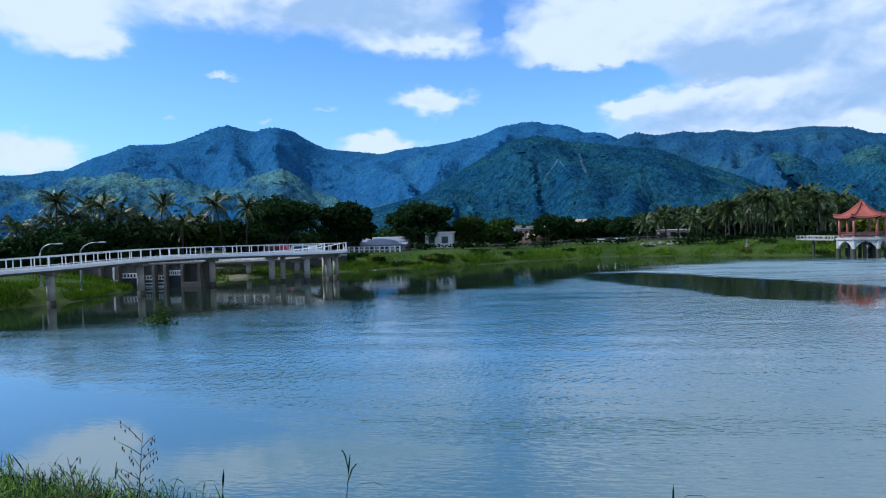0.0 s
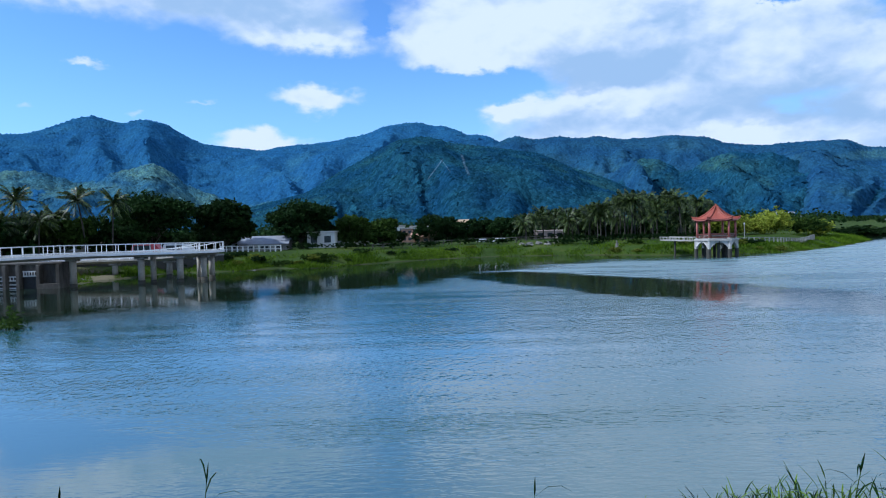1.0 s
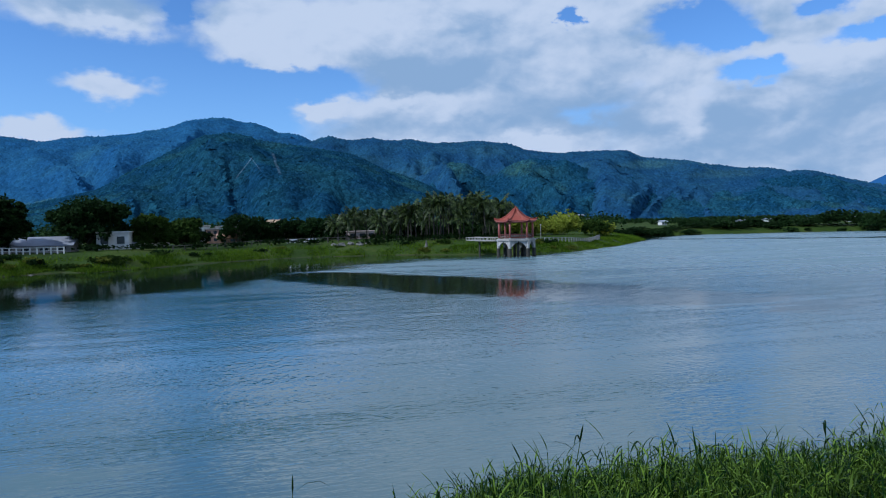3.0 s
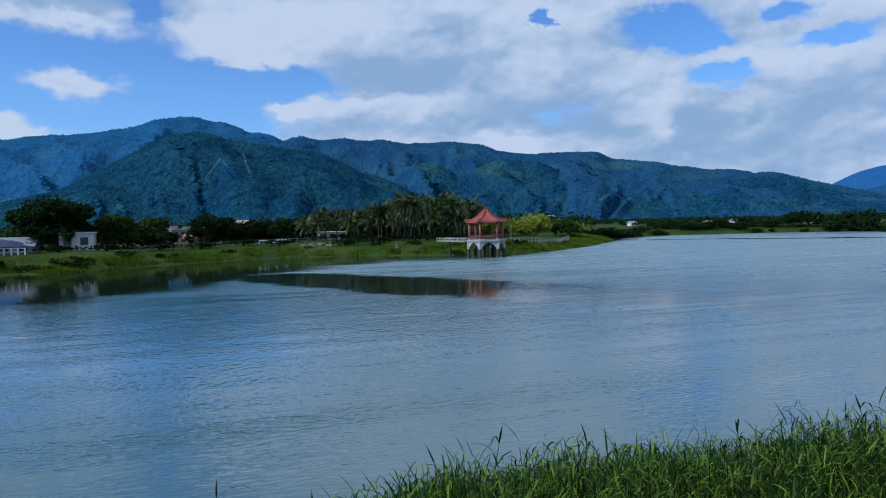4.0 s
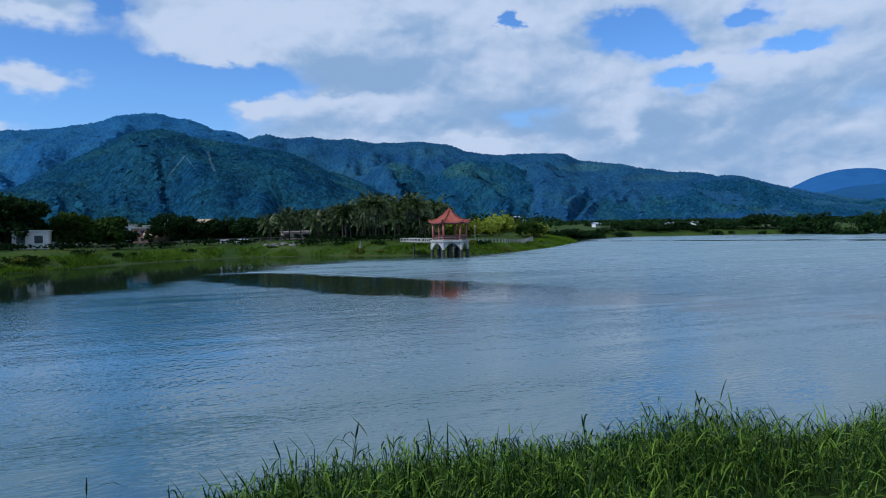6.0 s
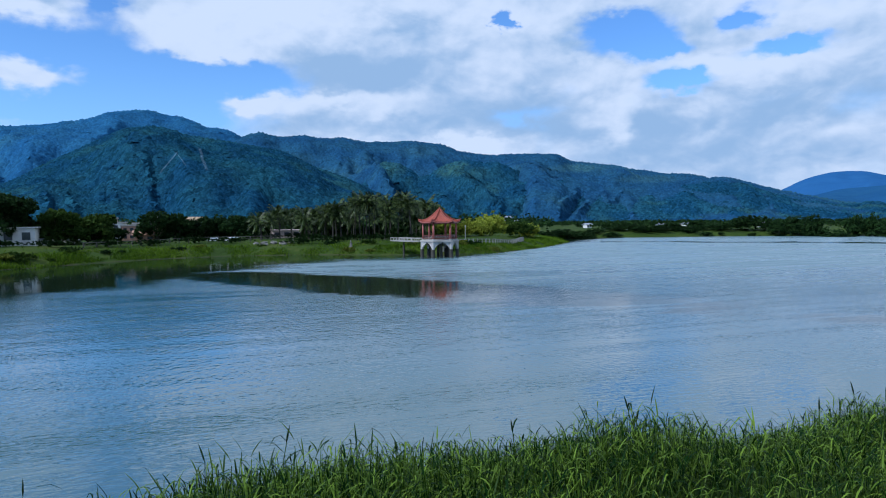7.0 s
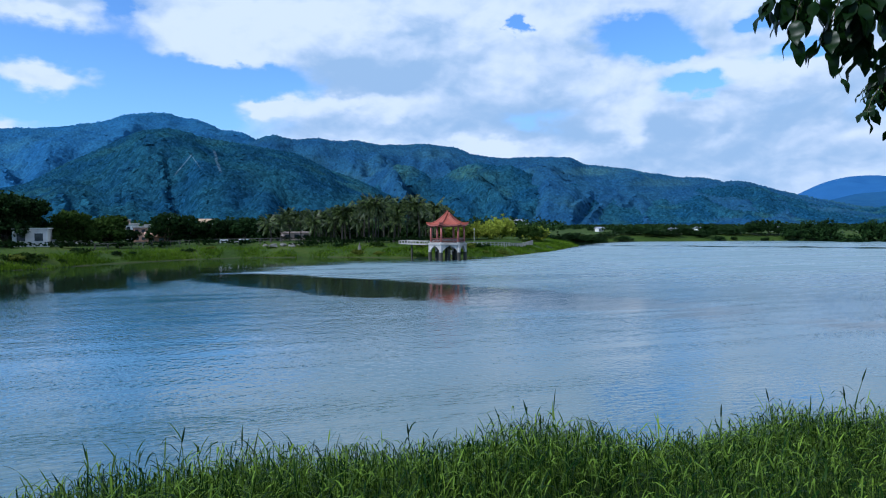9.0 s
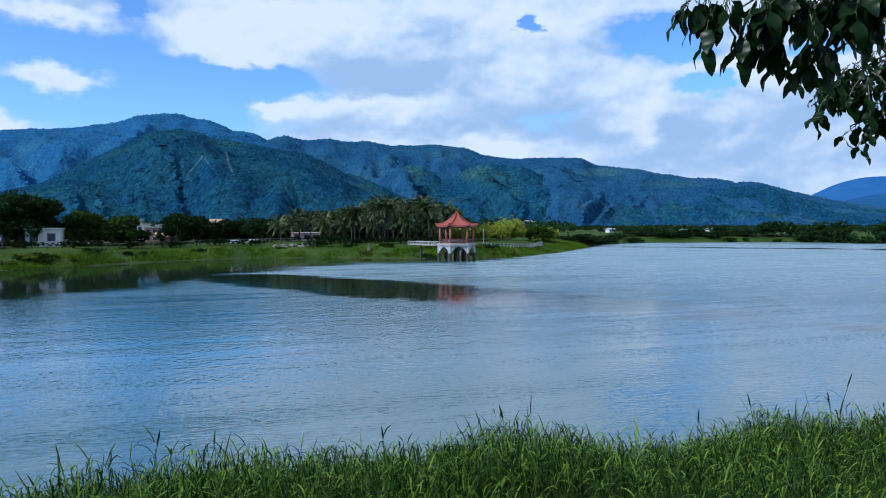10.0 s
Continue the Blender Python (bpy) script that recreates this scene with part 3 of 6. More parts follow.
    quads = np.stack([i[:-1, :-1], i[:-1, 1:], i[1:, 1:], i[1:, :-1]], -1).reshape(-1, 4)
    # tree crowns: small uneven domes, close set over the slope
    rng = np.random.default_rng(seed)
    area = (ridge_r - foot_r) * (ridge_r + foot_r) / 2 * math.radians(az[-1] - az[0])
    n = int(area / (0.62 * crown * crown)) if crown else 0
    fi, fj = rng.uniform(0.01, 1.0, n) ** 0.85 * (rows - 1.01), rng.uniform(0, 1, n) * (len(az) - 1.01)
    a, b = fi.astype(int), fj.astype(int)
    ti, tj = fi - a, fj - b
    blend = lambda M: (M[a, b] * (1 - tj) + M[a, b + 1] * tj) * (1 - ti) + (M[a + 1, b] * (1 - tj) + M[a + 1, b + 1] * tj) * ti
    px, py, pz = blend(X), blend(Y), blend(Z)
    size = crown * rng.uniform(0.55, 0.95, n) * (0.7 + 0.6 * fbm(px / 90, py / 90, 2, seed + 55))
    turn = rng.uniform(0, 2 * np.pi, n)
    bearing = np.radians(AZ[a, b])
    rise = np.clip((Z[a + 1, b] - Z[a, b]) / np.maximum(RR[a + 1, b] - RR[a, b], 0.5), -0.9, 0.9)
    tilt = np.clip((Z[a, b + 1] - Z[a, b]) / (RR[a, b] * np.radians(az[1] - az[0])), -0.9, 0.9)
    pts = [np.stack([px, py, pz + size * rng.uniform(0.30, 0.70, n)], -1)]
    for k in range(5):
        r = size * rng.uniform(0.8, 1.15, n)
        out, side = 1.25 * r * np.cos(turn + 1.2566 * k), r * np.sin(turn + 1.2566 * k)
        pts.append(np.stack([px + out * np.sin(bearing) - side * np.cos(bearing), py + out * np.cos(bearing) + side * np.sin(bearing), pz + rise * out - tilt * side - 0.15 * size], -1))
    co = np.stack(pts, 1).reshape(-1, 3)
    tri = np.array([[0, k + 1, (k + 1) % 5 + 1] for k in range(5)])
    tris = (len(ground_co) + np.arange(n)[:, None, None] * 6 + tri[None]).reshape(-1, 3)
    me = bpy.data.meshes.new(name)
    me.from_pydata(np.concatenate([ground_co, co]).tolist(), [], quads.tolist() + tris.tolist())
    me.materials.append(material)
    me.shade_smooth()
    return tagged(new(name, me), label, "mountain", kind="structure")


BACK = [(-60, 4.0), (-50, 5.0), (-44, 4.6), (-41.6, 4.8), (-39.5, 4.94), (-38.3, 5.24), (-37.8, 5.13), (-36.3, 5.89), (-35.1, 6.4), (-33.7, 6.97), (-33.1, 7.32), (-32.6, 7.16), (-30.3, 7.37), (-29.1, 7.78), (-27.8, 8.27), (-27.2, 8.59), (-25.9, 8.91), (-24.8, 8.53), (-23.7, 8.36), (-23.1, 8.67), (-22.2, 8.72), (-20.8, 8.36), (-19.5, 7.54), (-18.2, 6.93), (-15.4, 6.66), (-13.8, 6.39), (-12.6, 6.69), (-11.2, 6.88), (-8.6, 7.13), (-8.1, 7.27), (-6.2, 7.55), (-4.7, 7.95), (-4.3, 8.25), (-2.7, 8.53), (-1.2, 8.7), (-0.4, 8.52), (0.2, 8.32), (1.3, 8.3), (1.9, 8.06), (2.5, 7.89), (2.8, 7.46), (3.8, 7.56), (4.9, 7.31), (5.7, 6.78), (8.2, 5.98)]
RIGHT = [(3.2, 5.58), (5.7, 6.78), (6.3, 7.14), (7.2, 7.37), (7.8, 7.06), (8.7, 6.84), (10.8, 7.15), (11.7, 6.83), (13.6, 6.96), (15.4, 6.57), (17.3, 6.63), (19.4, 6.69), (22.2, 6.34), (22.9, 5.86), (24.8, 5.57), (26.2, 5.39), (27.1, 5.55), (30.3, 5.52), (31.7, 5.37), (32.3, 4.8), (33.4, 4.75), (34.8, 4.56), (36.1, 4.42), (37.3, 4.05), (40.3, 3.6), (41.1, 3.65), (42.3, 3.46), (43.1, 3.13), (43.9, 3.26), (44.8, 3.17), (45.8, 2.79), (47.6, 2.28), (48.7, 1.95), (52.1, 1.15), (58, 0.6), (66, 0.3)]
FRONT = [(-19, 0.4), (-15.6, 1.6), (-12.8, 2.3), (-10.4, 2.9), (-8.2, 4.3), (-5.1, 6.0), (-3.1, 7.1), (-0.6, 7.5), (1.9, 6.8), (6.3, 6.2), (9, 5.7), (11.2, 4.6), (14.4, 3.4), (16.3, 2.4), (20, 0.9), (23, 0.2)]
FOOT_LEFT = [(-60, 3.5), (-47, 4.0), (-41.6, 4.3), (-39.6, 3.9), (-37.4, 4.35), (-35.5, 4.9), (-33.7, 5.3), (-32.3, 4.75), (-30.4, 4.85), (-28.4, 4.4), (-26.3, 4.1), (-24.5, 4.7), (-22.1, 5.4), (-20.1, 4.6),
             (-18.8, 3.26), (-16.5, 2.1), (-13.7, 2.8), (-11.3, 3.8), (-8.8, 2.9), (-6, 1.0)]
FOOT_RIGHT = [(8, 0.8), (12.5, 2.4), (14.9, 3.8), (17.3, 5.0), (19.0, 4.75), (20.4, 3.9), (22.4, 4.85), (24.1, 5.1), (25.7, 4.7), (27.6, 4.2), (29.8, 3.6), (32.1, 3.2), (34.3, 2.6), (36.5, 2.3), (39.0, 2.4), (41.1, 2.7), (43.1, 3.15),
              (45.0, 2.85), (46.9, 2.2), (48.7, 1.6), (52.1, 1.0), (60, 0.4)]
FAR = [(44, 0.4), (46.5, 1.5), (48.1, 2.1), (49.6, 2.9), (51.4, 3.35), (53.5, 3.35), (54.8, 2.9), (58, 2.3), (64, 2.5), (70, 1.5)]
mountain("mountain_far", "distant hill behind the valley, coloured blue for haze", FAR, 4200, 2800, M_FOREST_FAR, 5, 20.0, 420.0, 0.0)
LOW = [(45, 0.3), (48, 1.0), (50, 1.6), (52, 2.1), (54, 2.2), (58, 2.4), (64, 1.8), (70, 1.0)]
mountain("mountain_low", "low wooded hill at the end of the valley, coloured blue for haze", LOW, 3200, 2400, M_FOREST_LOW, 15, 14.0, 300.0, 0.0)
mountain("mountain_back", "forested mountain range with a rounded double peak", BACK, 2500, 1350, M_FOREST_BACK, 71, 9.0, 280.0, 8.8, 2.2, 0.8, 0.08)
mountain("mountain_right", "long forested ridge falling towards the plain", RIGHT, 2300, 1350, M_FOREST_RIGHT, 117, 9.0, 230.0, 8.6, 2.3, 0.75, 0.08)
mountain("mountain_foothills", "wooded foothills below the range with painted sunlit patches", FOOT_LEFT, 1950, 1400, M_FOREST_FOOT, 23, 7.0, 170.0, 7.6, 2.2, 0.72, 0.12, 1.1)
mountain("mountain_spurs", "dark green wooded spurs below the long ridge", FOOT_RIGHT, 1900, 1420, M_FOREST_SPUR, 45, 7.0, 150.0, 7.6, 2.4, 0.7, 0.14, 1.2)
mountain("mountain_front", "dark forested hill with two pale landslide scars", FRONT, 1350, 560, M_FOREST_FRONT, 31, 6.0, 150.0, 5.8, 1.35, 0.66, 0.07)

# ---- trees ----
def cards_mesh(name, centres, normals_up, size, material, rng, shape=0.6):
    """Many small leaf blades, each a bent pair of faces."""
    n = len(centres)
    u = rng.normal(size=(n, 3))
    u[:, 2] *= 0.6
    u /= np.linalg.norm(u, axis=1)[:, None]
    w = np.cross(u, rng.normal(size=(n, 3)) + np.array([0, 0, normals_up]))
    w /= np.linalg.norm(w, axis=1)[:, None] + 1e-9
    s = size * rng.uniform(0.6, 1.3, (n, 1))
    droop = np.array([0, 0, -0.25]) * s
    a, b = centres - u * s, centres + u * s + droop
    c, d = centres + w * s * shape, centres - w * s * shape
    co = np.stack([a, c, b, d], 1).reshape(-1, 3)
    i = np.arange(n * 4).reshape(n, 4)
    me = bpy.data.meshes.new(name)
    me.from_pydata(co.tolist(), [], np.concatenate([i[:, [0, 1, 2]], i[:, [0, 2, 3]]]).tolist())
    me.materials.append(material)
    return me


def lobed_cloud(rng, lobes, n, hollow=0.72):
    """Points in clumps near the surface of several overlapping lobes."""
    vol = np.array([(l[3] * l[4] * l[5]) ** 0.667 for l in lobes])
    pick = rng.choice(len(lobes), n // 14 + 1, p=vol / vol.sum())
    out = []
    for k in pick:
        cx, cy, cz, rx, ry, rz = lobes[k]
        v = rng.normal(size=3)
        v[2] = abs(v[2]) * 1.1 - 0.45
        v /= np.linalg.norm(v)
        r = rng.uniform(hollow, 1.06)
        c = np.array([cx + v[0] * rx * r, cy + v[1] * ry * r, cz + v[2] * rz * r])
        out.append(c + rng.normal(size=(14, 3)) * np.array([0.10, 0.10, 0.07]) * min(rx, ry, 4.5))
    return np.concatenate(out)


def broad_tree_meshes(name, width, height, clear, seed, material, leaves=7000, leaf=0.26, lobes=9, flat=0.5):
    rng = np.random.default_rng(seed)
    L = [(0, 0, clear + (height - clear) * 0.5, width * 0.32, width * 0.32, (height - clear) * 0.46)]
    for k in range(lobes):
        a = 2 * math.pi * k / lobes + rng.uniform(-0.3, 0.3)
        r = width * rng.uniform(0.22, 0.34)
        s = width * rng.uniform(0.14, 0.21)
        zz = clear + (height - clear) * rng.uniform(0.15, 0.76)
        L.append((r * math.cos(a), r * math.sin(a), zz, s, s, s * flat * rng.uniform(0.8, 1.3)))
    crown = cards_mesh("crown", lobed_cloud(rng, L, leaves), 0.9, leaf, material, rng)
    bm = bmesh.new()
    tr = 0.032 * width
    tube(bm, [(0, 0, -0.4), (0.05, 0.02, clear * 0.5), (0.1, -0.05, clear), (0.0, 0.1, clear + (height - clear) * 0.45)], [tr * 1.35, tr, tr * 0.8, tr * 0.3], 9)
    for cx, cy, cz, rx, ry, rz in L[1:]:
        z0 = clear * rng.uniform(0.65, 1.1)
        tube(bm, [(0.05, 0, z0), (cx * 0.45, cy * 0.45, z0 + (cz - z0) * 0.6), (cx * 0.9, cy * 0.9, cz)], [tr * 0.5, tr * 0.32, tr * 0.1], 6)
    return link_mesh("trunk", bm, M_BARK, True), crown


def tree_thing(name, meshes, x, y, label, category="tree", group="", turn=0.0, scale=1.0, z=None):
    root = new(name)
    root.matrix_basis = Matrix.Translation((x, y, ground_z(x, y) - 0.1 if z is None else z)) @ Matrix.Rotation(turn, 4, "Z") @ Matrix.Scale(scale, 4)
    tagged(root, label, category, group)
    part("trunk", meshes[0], None, root)
    part("crown", meshes[1], None, root)
    return root


def palm_meshes(height, seed, fronds=34, length=3.0):
    """A ringed leaning trunk and a shaggy crown: arching fronds with hanging leaflets, the old ones drooping."""
    rng = np.random.default_rng(seed)
    bm = bmesh.new()
    bend = rng.uniform(-0.7, 0.7, 2)
    pts = [(bend[0] * t * t, bend[1] * t * t, height * t) for t in np.linspace(0, 1, 7)]
    tube(bm, [(0, 0, -0.4)] + pts, [0.22, 0.17] + [0.12 - 0.03 * t for t in np.linspace(0, 1, 6)], 7)
    trunk = link_mesh("trunk", bm, M_PALM_BARK, True)
    co, fa = [], []
    top = np.array(pts[-1])
    steps = 10
    for k in range(fronds):
        a = 2.4 * k + rng.uniform(-0.3, 0.3)
        rise = rng.uniform(0.25, 1.5) if k % 3 else rng.uniform(-0.9, 0.2)
        out = np.array([math.cos(a), math.sin(a), 0])
        side = np.array([-math.sin(a), math.cos(a), 0])
        L = length * rng.uniform(0.8, 1.12)
        sag = 0.26 + 0.20 * max(rise, 0)
        spine = [top + out * L * (t * (1 - 0.2 * t)) * math.cos(rise * 0.62) + np.array([0, 0, L * (0.82 * rise * t - sag * t * t)]) for t in np.linspace(0, 1, steps + 1)]
        for i in range(steps):
            p0, p1 = spine[i], spine[i + 1]
            b = len(co)
            co += [p0 + side * 0.035, p1 + side * 0.03, p1 - side * 0.03, p0 - side * 0.035]
            fa.append((b, b + 1, b + 2, b + 3))
            d = p1 - p0
            dn = d / np.linalg.norm(d)
            for sg in (-1, 1):
                for h in (0.0, 0.5):
                    q = p0 * (1 - h) + p1 * h
                    t = (i + h) / steps
                    ll = 0.78 * math.sin(math.pi * (0.16 + 0.74 * t)) * rng.uniform(0.75, 1.15)
                    tip = q + side * sg * ll * 0.55 + dn * ll * 0.5 + np.array([0, 0, -ll * rng.uniform(0.35, 0.75)])
                    b = len(co)
                    co += [q, q + dn * 0.13 + np.array([0, 0, 0.01]), tip]
                    fa.append((b, b + 1, b + 2))
    me = bpy.data.meshes.new("crown")
    me.from_pydata([tuple(map(float, c)) for c in co], [], fa)
    me.materials.append(M_PALM_LEAF)
    return trunk, me


def bush_mesh(width, depth, height, seed, material, leaves=2500, leaf=0.16):
    rng = np.random.default_rng(seed)
    L = []
    for k in range(7):
        s = rng.uniform(0.28, 0.42)
        L.append((rng.uniform(-0.5, 0.5) * width * 0.62, rng.uniform(-0.5, 0.5) * depth * 0.6, height * rng.uniform(0.3, 0.55), width * s, depth * s, height * rng.uniform(0.35, 0.5)))
    return cards_mesh("bush", lobed_cloud(rng, L, leaves, 0.5), 0.8, leaf, material, rng)


def place(az, dist):
    """A spot by bearing and distance from the bank."""
    return 2.2 + dist * math.sin(radians(az)), -0.3 + dist * math.cos(radians(az))


# wide rain trees on the village shore
for az, dist, w, h, seed, clear, flat in ((-22.3, 112, 13.0, 9.6, 1, 0.9, 0.55), (-16.8, 116, 9.6, 8.8, 2, 0.9, 0.8), (-10.9, 122, 13.0, 8.6, 3, 1.4, 0.55)):
    x, y = place(az, dist)
    tree_thing("rain_tree", broad_tree_meshes("rain_tree", w, h, clear, seed, M_LEAF_DARK, 18000, 0.26, 16, flat), x, y,
               "broad dark green rain tree with a flat spreading crown", "tree", "shore trees", seed)
for az, dist, w, h, seed in ((-6.8, 124, 8.5, 6.0, 4), (-4.4, 127, 7.5, 5.2, 5), (-28.3, 106, 9.5, 6.2, 6), (-31.0, 108, 6.5, 5.0, 7)):
    x, y = place(az, dist)
    tree_thing("shade_tree", broad_tree_meshes("shade_tree", w, h, 0.5, seed, M_LEAF_MID, 10000, 0.24, 9, 0.7), x, y,
               "rounded mid green shade tree with yellowish tips", "tree", "shore trees", seed)
dark_small = [broad_tree_meshes("park_tree", 7.5, 5.2, 0.3, 20 + k, M_LEAF_DARK, 5000, 0.24, 8, 0.75) for k in range(3)]
for k, (az, dist, s) in enumerate(((-0.2, 138, 1.12), (1.1, 140, 1.05), (3.0, 142, 0.95), (4.3, 146, 0.9), (5.7, 140, 1.0), (7.0, 150, 1.0), (-37.5, 92, 0.9), (-40.5, 95, 0.8), (-33.4, 100, 0.95), (11.2, 160, 1.0), (22.0, 165, 1.1), (-38.6, 98, 1.05), (-36.2, 99, 1.15), (-34.6, 101, 1.1), (-32.2, 102, 1.2), (-29.8, 106, 1.25), (-26.0, 110, 1.2))):
    x, y = place(az, dist)
    tree_thing("park_tree", dark_small[k % 3], x, y, "dense dark green tree with a rounded crown", "tree", "park trees", k * 1.3, s)

# coconut palms
HEIGHTS = (2.4, 3.6, 4.8, 5.6, 6.4, 7.2, 8.0, 8.8)
palms = [palm_meshes(h, 40 + k) for k, h in enumerate(HEIGHTS)]
rngp = np.random.default_rng(8)
spots = [(az, 104 + rngp.uniform(-6, 8), s) for az, s in ((-38.2, 8.6), (-36.2, 8.2), (-34.6, 7.8), (-32.6, 6.4), (-31.2, 8.4), (-26.6, 8.0), (-24.8, 7.8), (-40.8, 5.6), (-29.6, 6.4), (-37.2, 5.2), (-35.4, 5.0), (-33.6, 4.6), (-32.0, 5.0), (-39.6, 4.0), (-38.6, 6.2), (-36.8, 6.6), (-34.0, 6.8), (-30.4, 5.4), (-28.2, 6.2), (-33.0, 3.8), (-35.8, 3.6))]
for k in range(84):
    az = 7.6 + 14.4 * (k + rngp.uniform(-0.9, 0.9)) / 84
    top = np.interp(az, [7, 9.5, 12, 13.5, 15.4, 18, 19, 21, 22.5], [0.7, 1.0, 1.1, 1.7, 2.35, 2.15, 2.4, 1.9, 1.0])
    dist = rngp.uniform(124, 168) if not 8.1 < az < 10.7 else rngp.uniform(176, 190)
    hh = 5.2 + dist * math.tan(radians(top * (1.04 - 0.75 * rngp.uniform(0, 1) ** 1.6))) - 2.1
    spots.append((az, dist, max(2.2, hh - 1.2)))
spots += [(8.3, 138, 4.2), (9.0, 141, 5.0), (9.9, 139, 4.4), (10.6, 142, 5.2)]
for k, (az, dist, s) in enumerate(spots):
    x, y = place(az, dist)
    j = int(np.argmin(np.abs(np.array(HEIGHTS) - s)))
    tree_thing("coconut_palm", palms[j], x, y, "tall coconut palm with spiky fronds and a grey trunk" if s > 4.5 else "short coconut palm with spiky fronds", "palm tree", "coconut palms", k * 2.1, min(1.25, max(0.85, s / HEIGHTS[j])))

# bamboo and shrubs by the pavilion path, hedges
for k, (az, dist, w, h) in enumerate(((22.4, 142, 6.0, 4.8), (24.2, 146, 6.5, 4.4), (26.3, 146, 7.5, 5.6), (28.2, 152, 6.0, 4.2), (29.3, 158, 5.0, 3.6), (25.2, 152, 6.0, 4.6))):
    x, y = place(az, dist)
    b = bush_mesh(w, w, h, 60 + k, M_LEAF_MID if k in (3, 5) else M_LEAF_LIGHT, 3800, 0.23)
    tagged(new("bamboo_clump", b), "feathery green bamboo clump on the shore" if k in (3, 5) else "feathery yellow-green bamboo clump on the shore", "bamboo", "bamboo clumps").matrix_basis = pose(x, y, ground_z(x, y) - 0.2)
far_bush = [bush_mesh(9, 6, 5.5, 80 + k, M_LEAF_DARK, 1700, 0.32) for k in range(3)]
for k in range(54):
    az = 26.8 + 34 * k / 54 + rngp.uniform(-0.4, 0.4)
    top = np.interp(az, [30, 33, 38, 42, 45, 47, 50, 54, 60], [0.0, -0.45, -0.3, -0.2, 0.25, 0.1, 0.25, 0.45, 0.5])
    dist = np.interp(az, [27.5, 32, 38, 43, 50, 60], [178, 206, 226, 244, 234, 226]) + rngp.uniform(-5, 10)
    x, y = place(az, dist)
    hh = max(1.6, (5.2 + dist * math.tan(radians(top)) - 2.0) * rngp.uniform(0.45, 1.6))
    ob = tagged(new("far_tree", far_bush[k % 3]), "dark low tree on the far shore", "tree", "far shore trees")
    ob.matrix_basis = pose(x, y, ground_z(x, y) - 0.2, 0, 0, k * 50) @ Matrix.Diagonal((1, 1, hh / 5.0, 1))


shore_bush = [bush_mesh(3.4, 2.2, 1.7, 90 + k, M_LEAF_DARK, 900, 0.2) for k in range(2)]
for k, (az, dist, s) in enumerate(((31.5, 200, 0.9), (33.2, 212, 0.7), (34.4, 214, 1.0), (36.6, 226, 0.8), (38.1, 230, 1.1), (39.0, 229, 0.9), (41.5, 232, 1.3), (42.2, 231, 1.5), (43.0, 230, 1.2), (44.2, 232, 0.8), (46.4, 234, 1.0), (48.2, 236, 0.9), (50.6, 238, 1.1), (53.0, 240, 0.9), (30.6, 190, 0.8), (35.6, 240, 1.4), (40.2, 246, 1.3))):
    x, y = place(az, dist)
    tagged(new("shore_shrub", shore_bush[k % 2]), "small dark shrub at the far waterline", "shrub", "far shore shrubs").matrix_basis = pose(x, y, ground_z(x, y) - 0.2, 0, 0, 47 * k) @ Matrix.Scale(s, 4)


# ---- grass on the near bank ----
GRASS_X = [-5, -3, -2, -0.5, 0.3, 0.9, 2.6, 3.3, 3.7, 4.2, 5.0, 5.9, 6.4, 6.9, 7.6, 8.3, 8.8, 9.6, 14]
GRASS_H = [0.34, 0.36, 0.42, 0.46, 0.40, 0.18, 0.22, 0.41, 0.47, 0.48, 0.42, 0.35, 0.48, 0.42, 0.38, 0.32, 0.40, 0.44, 0.43]


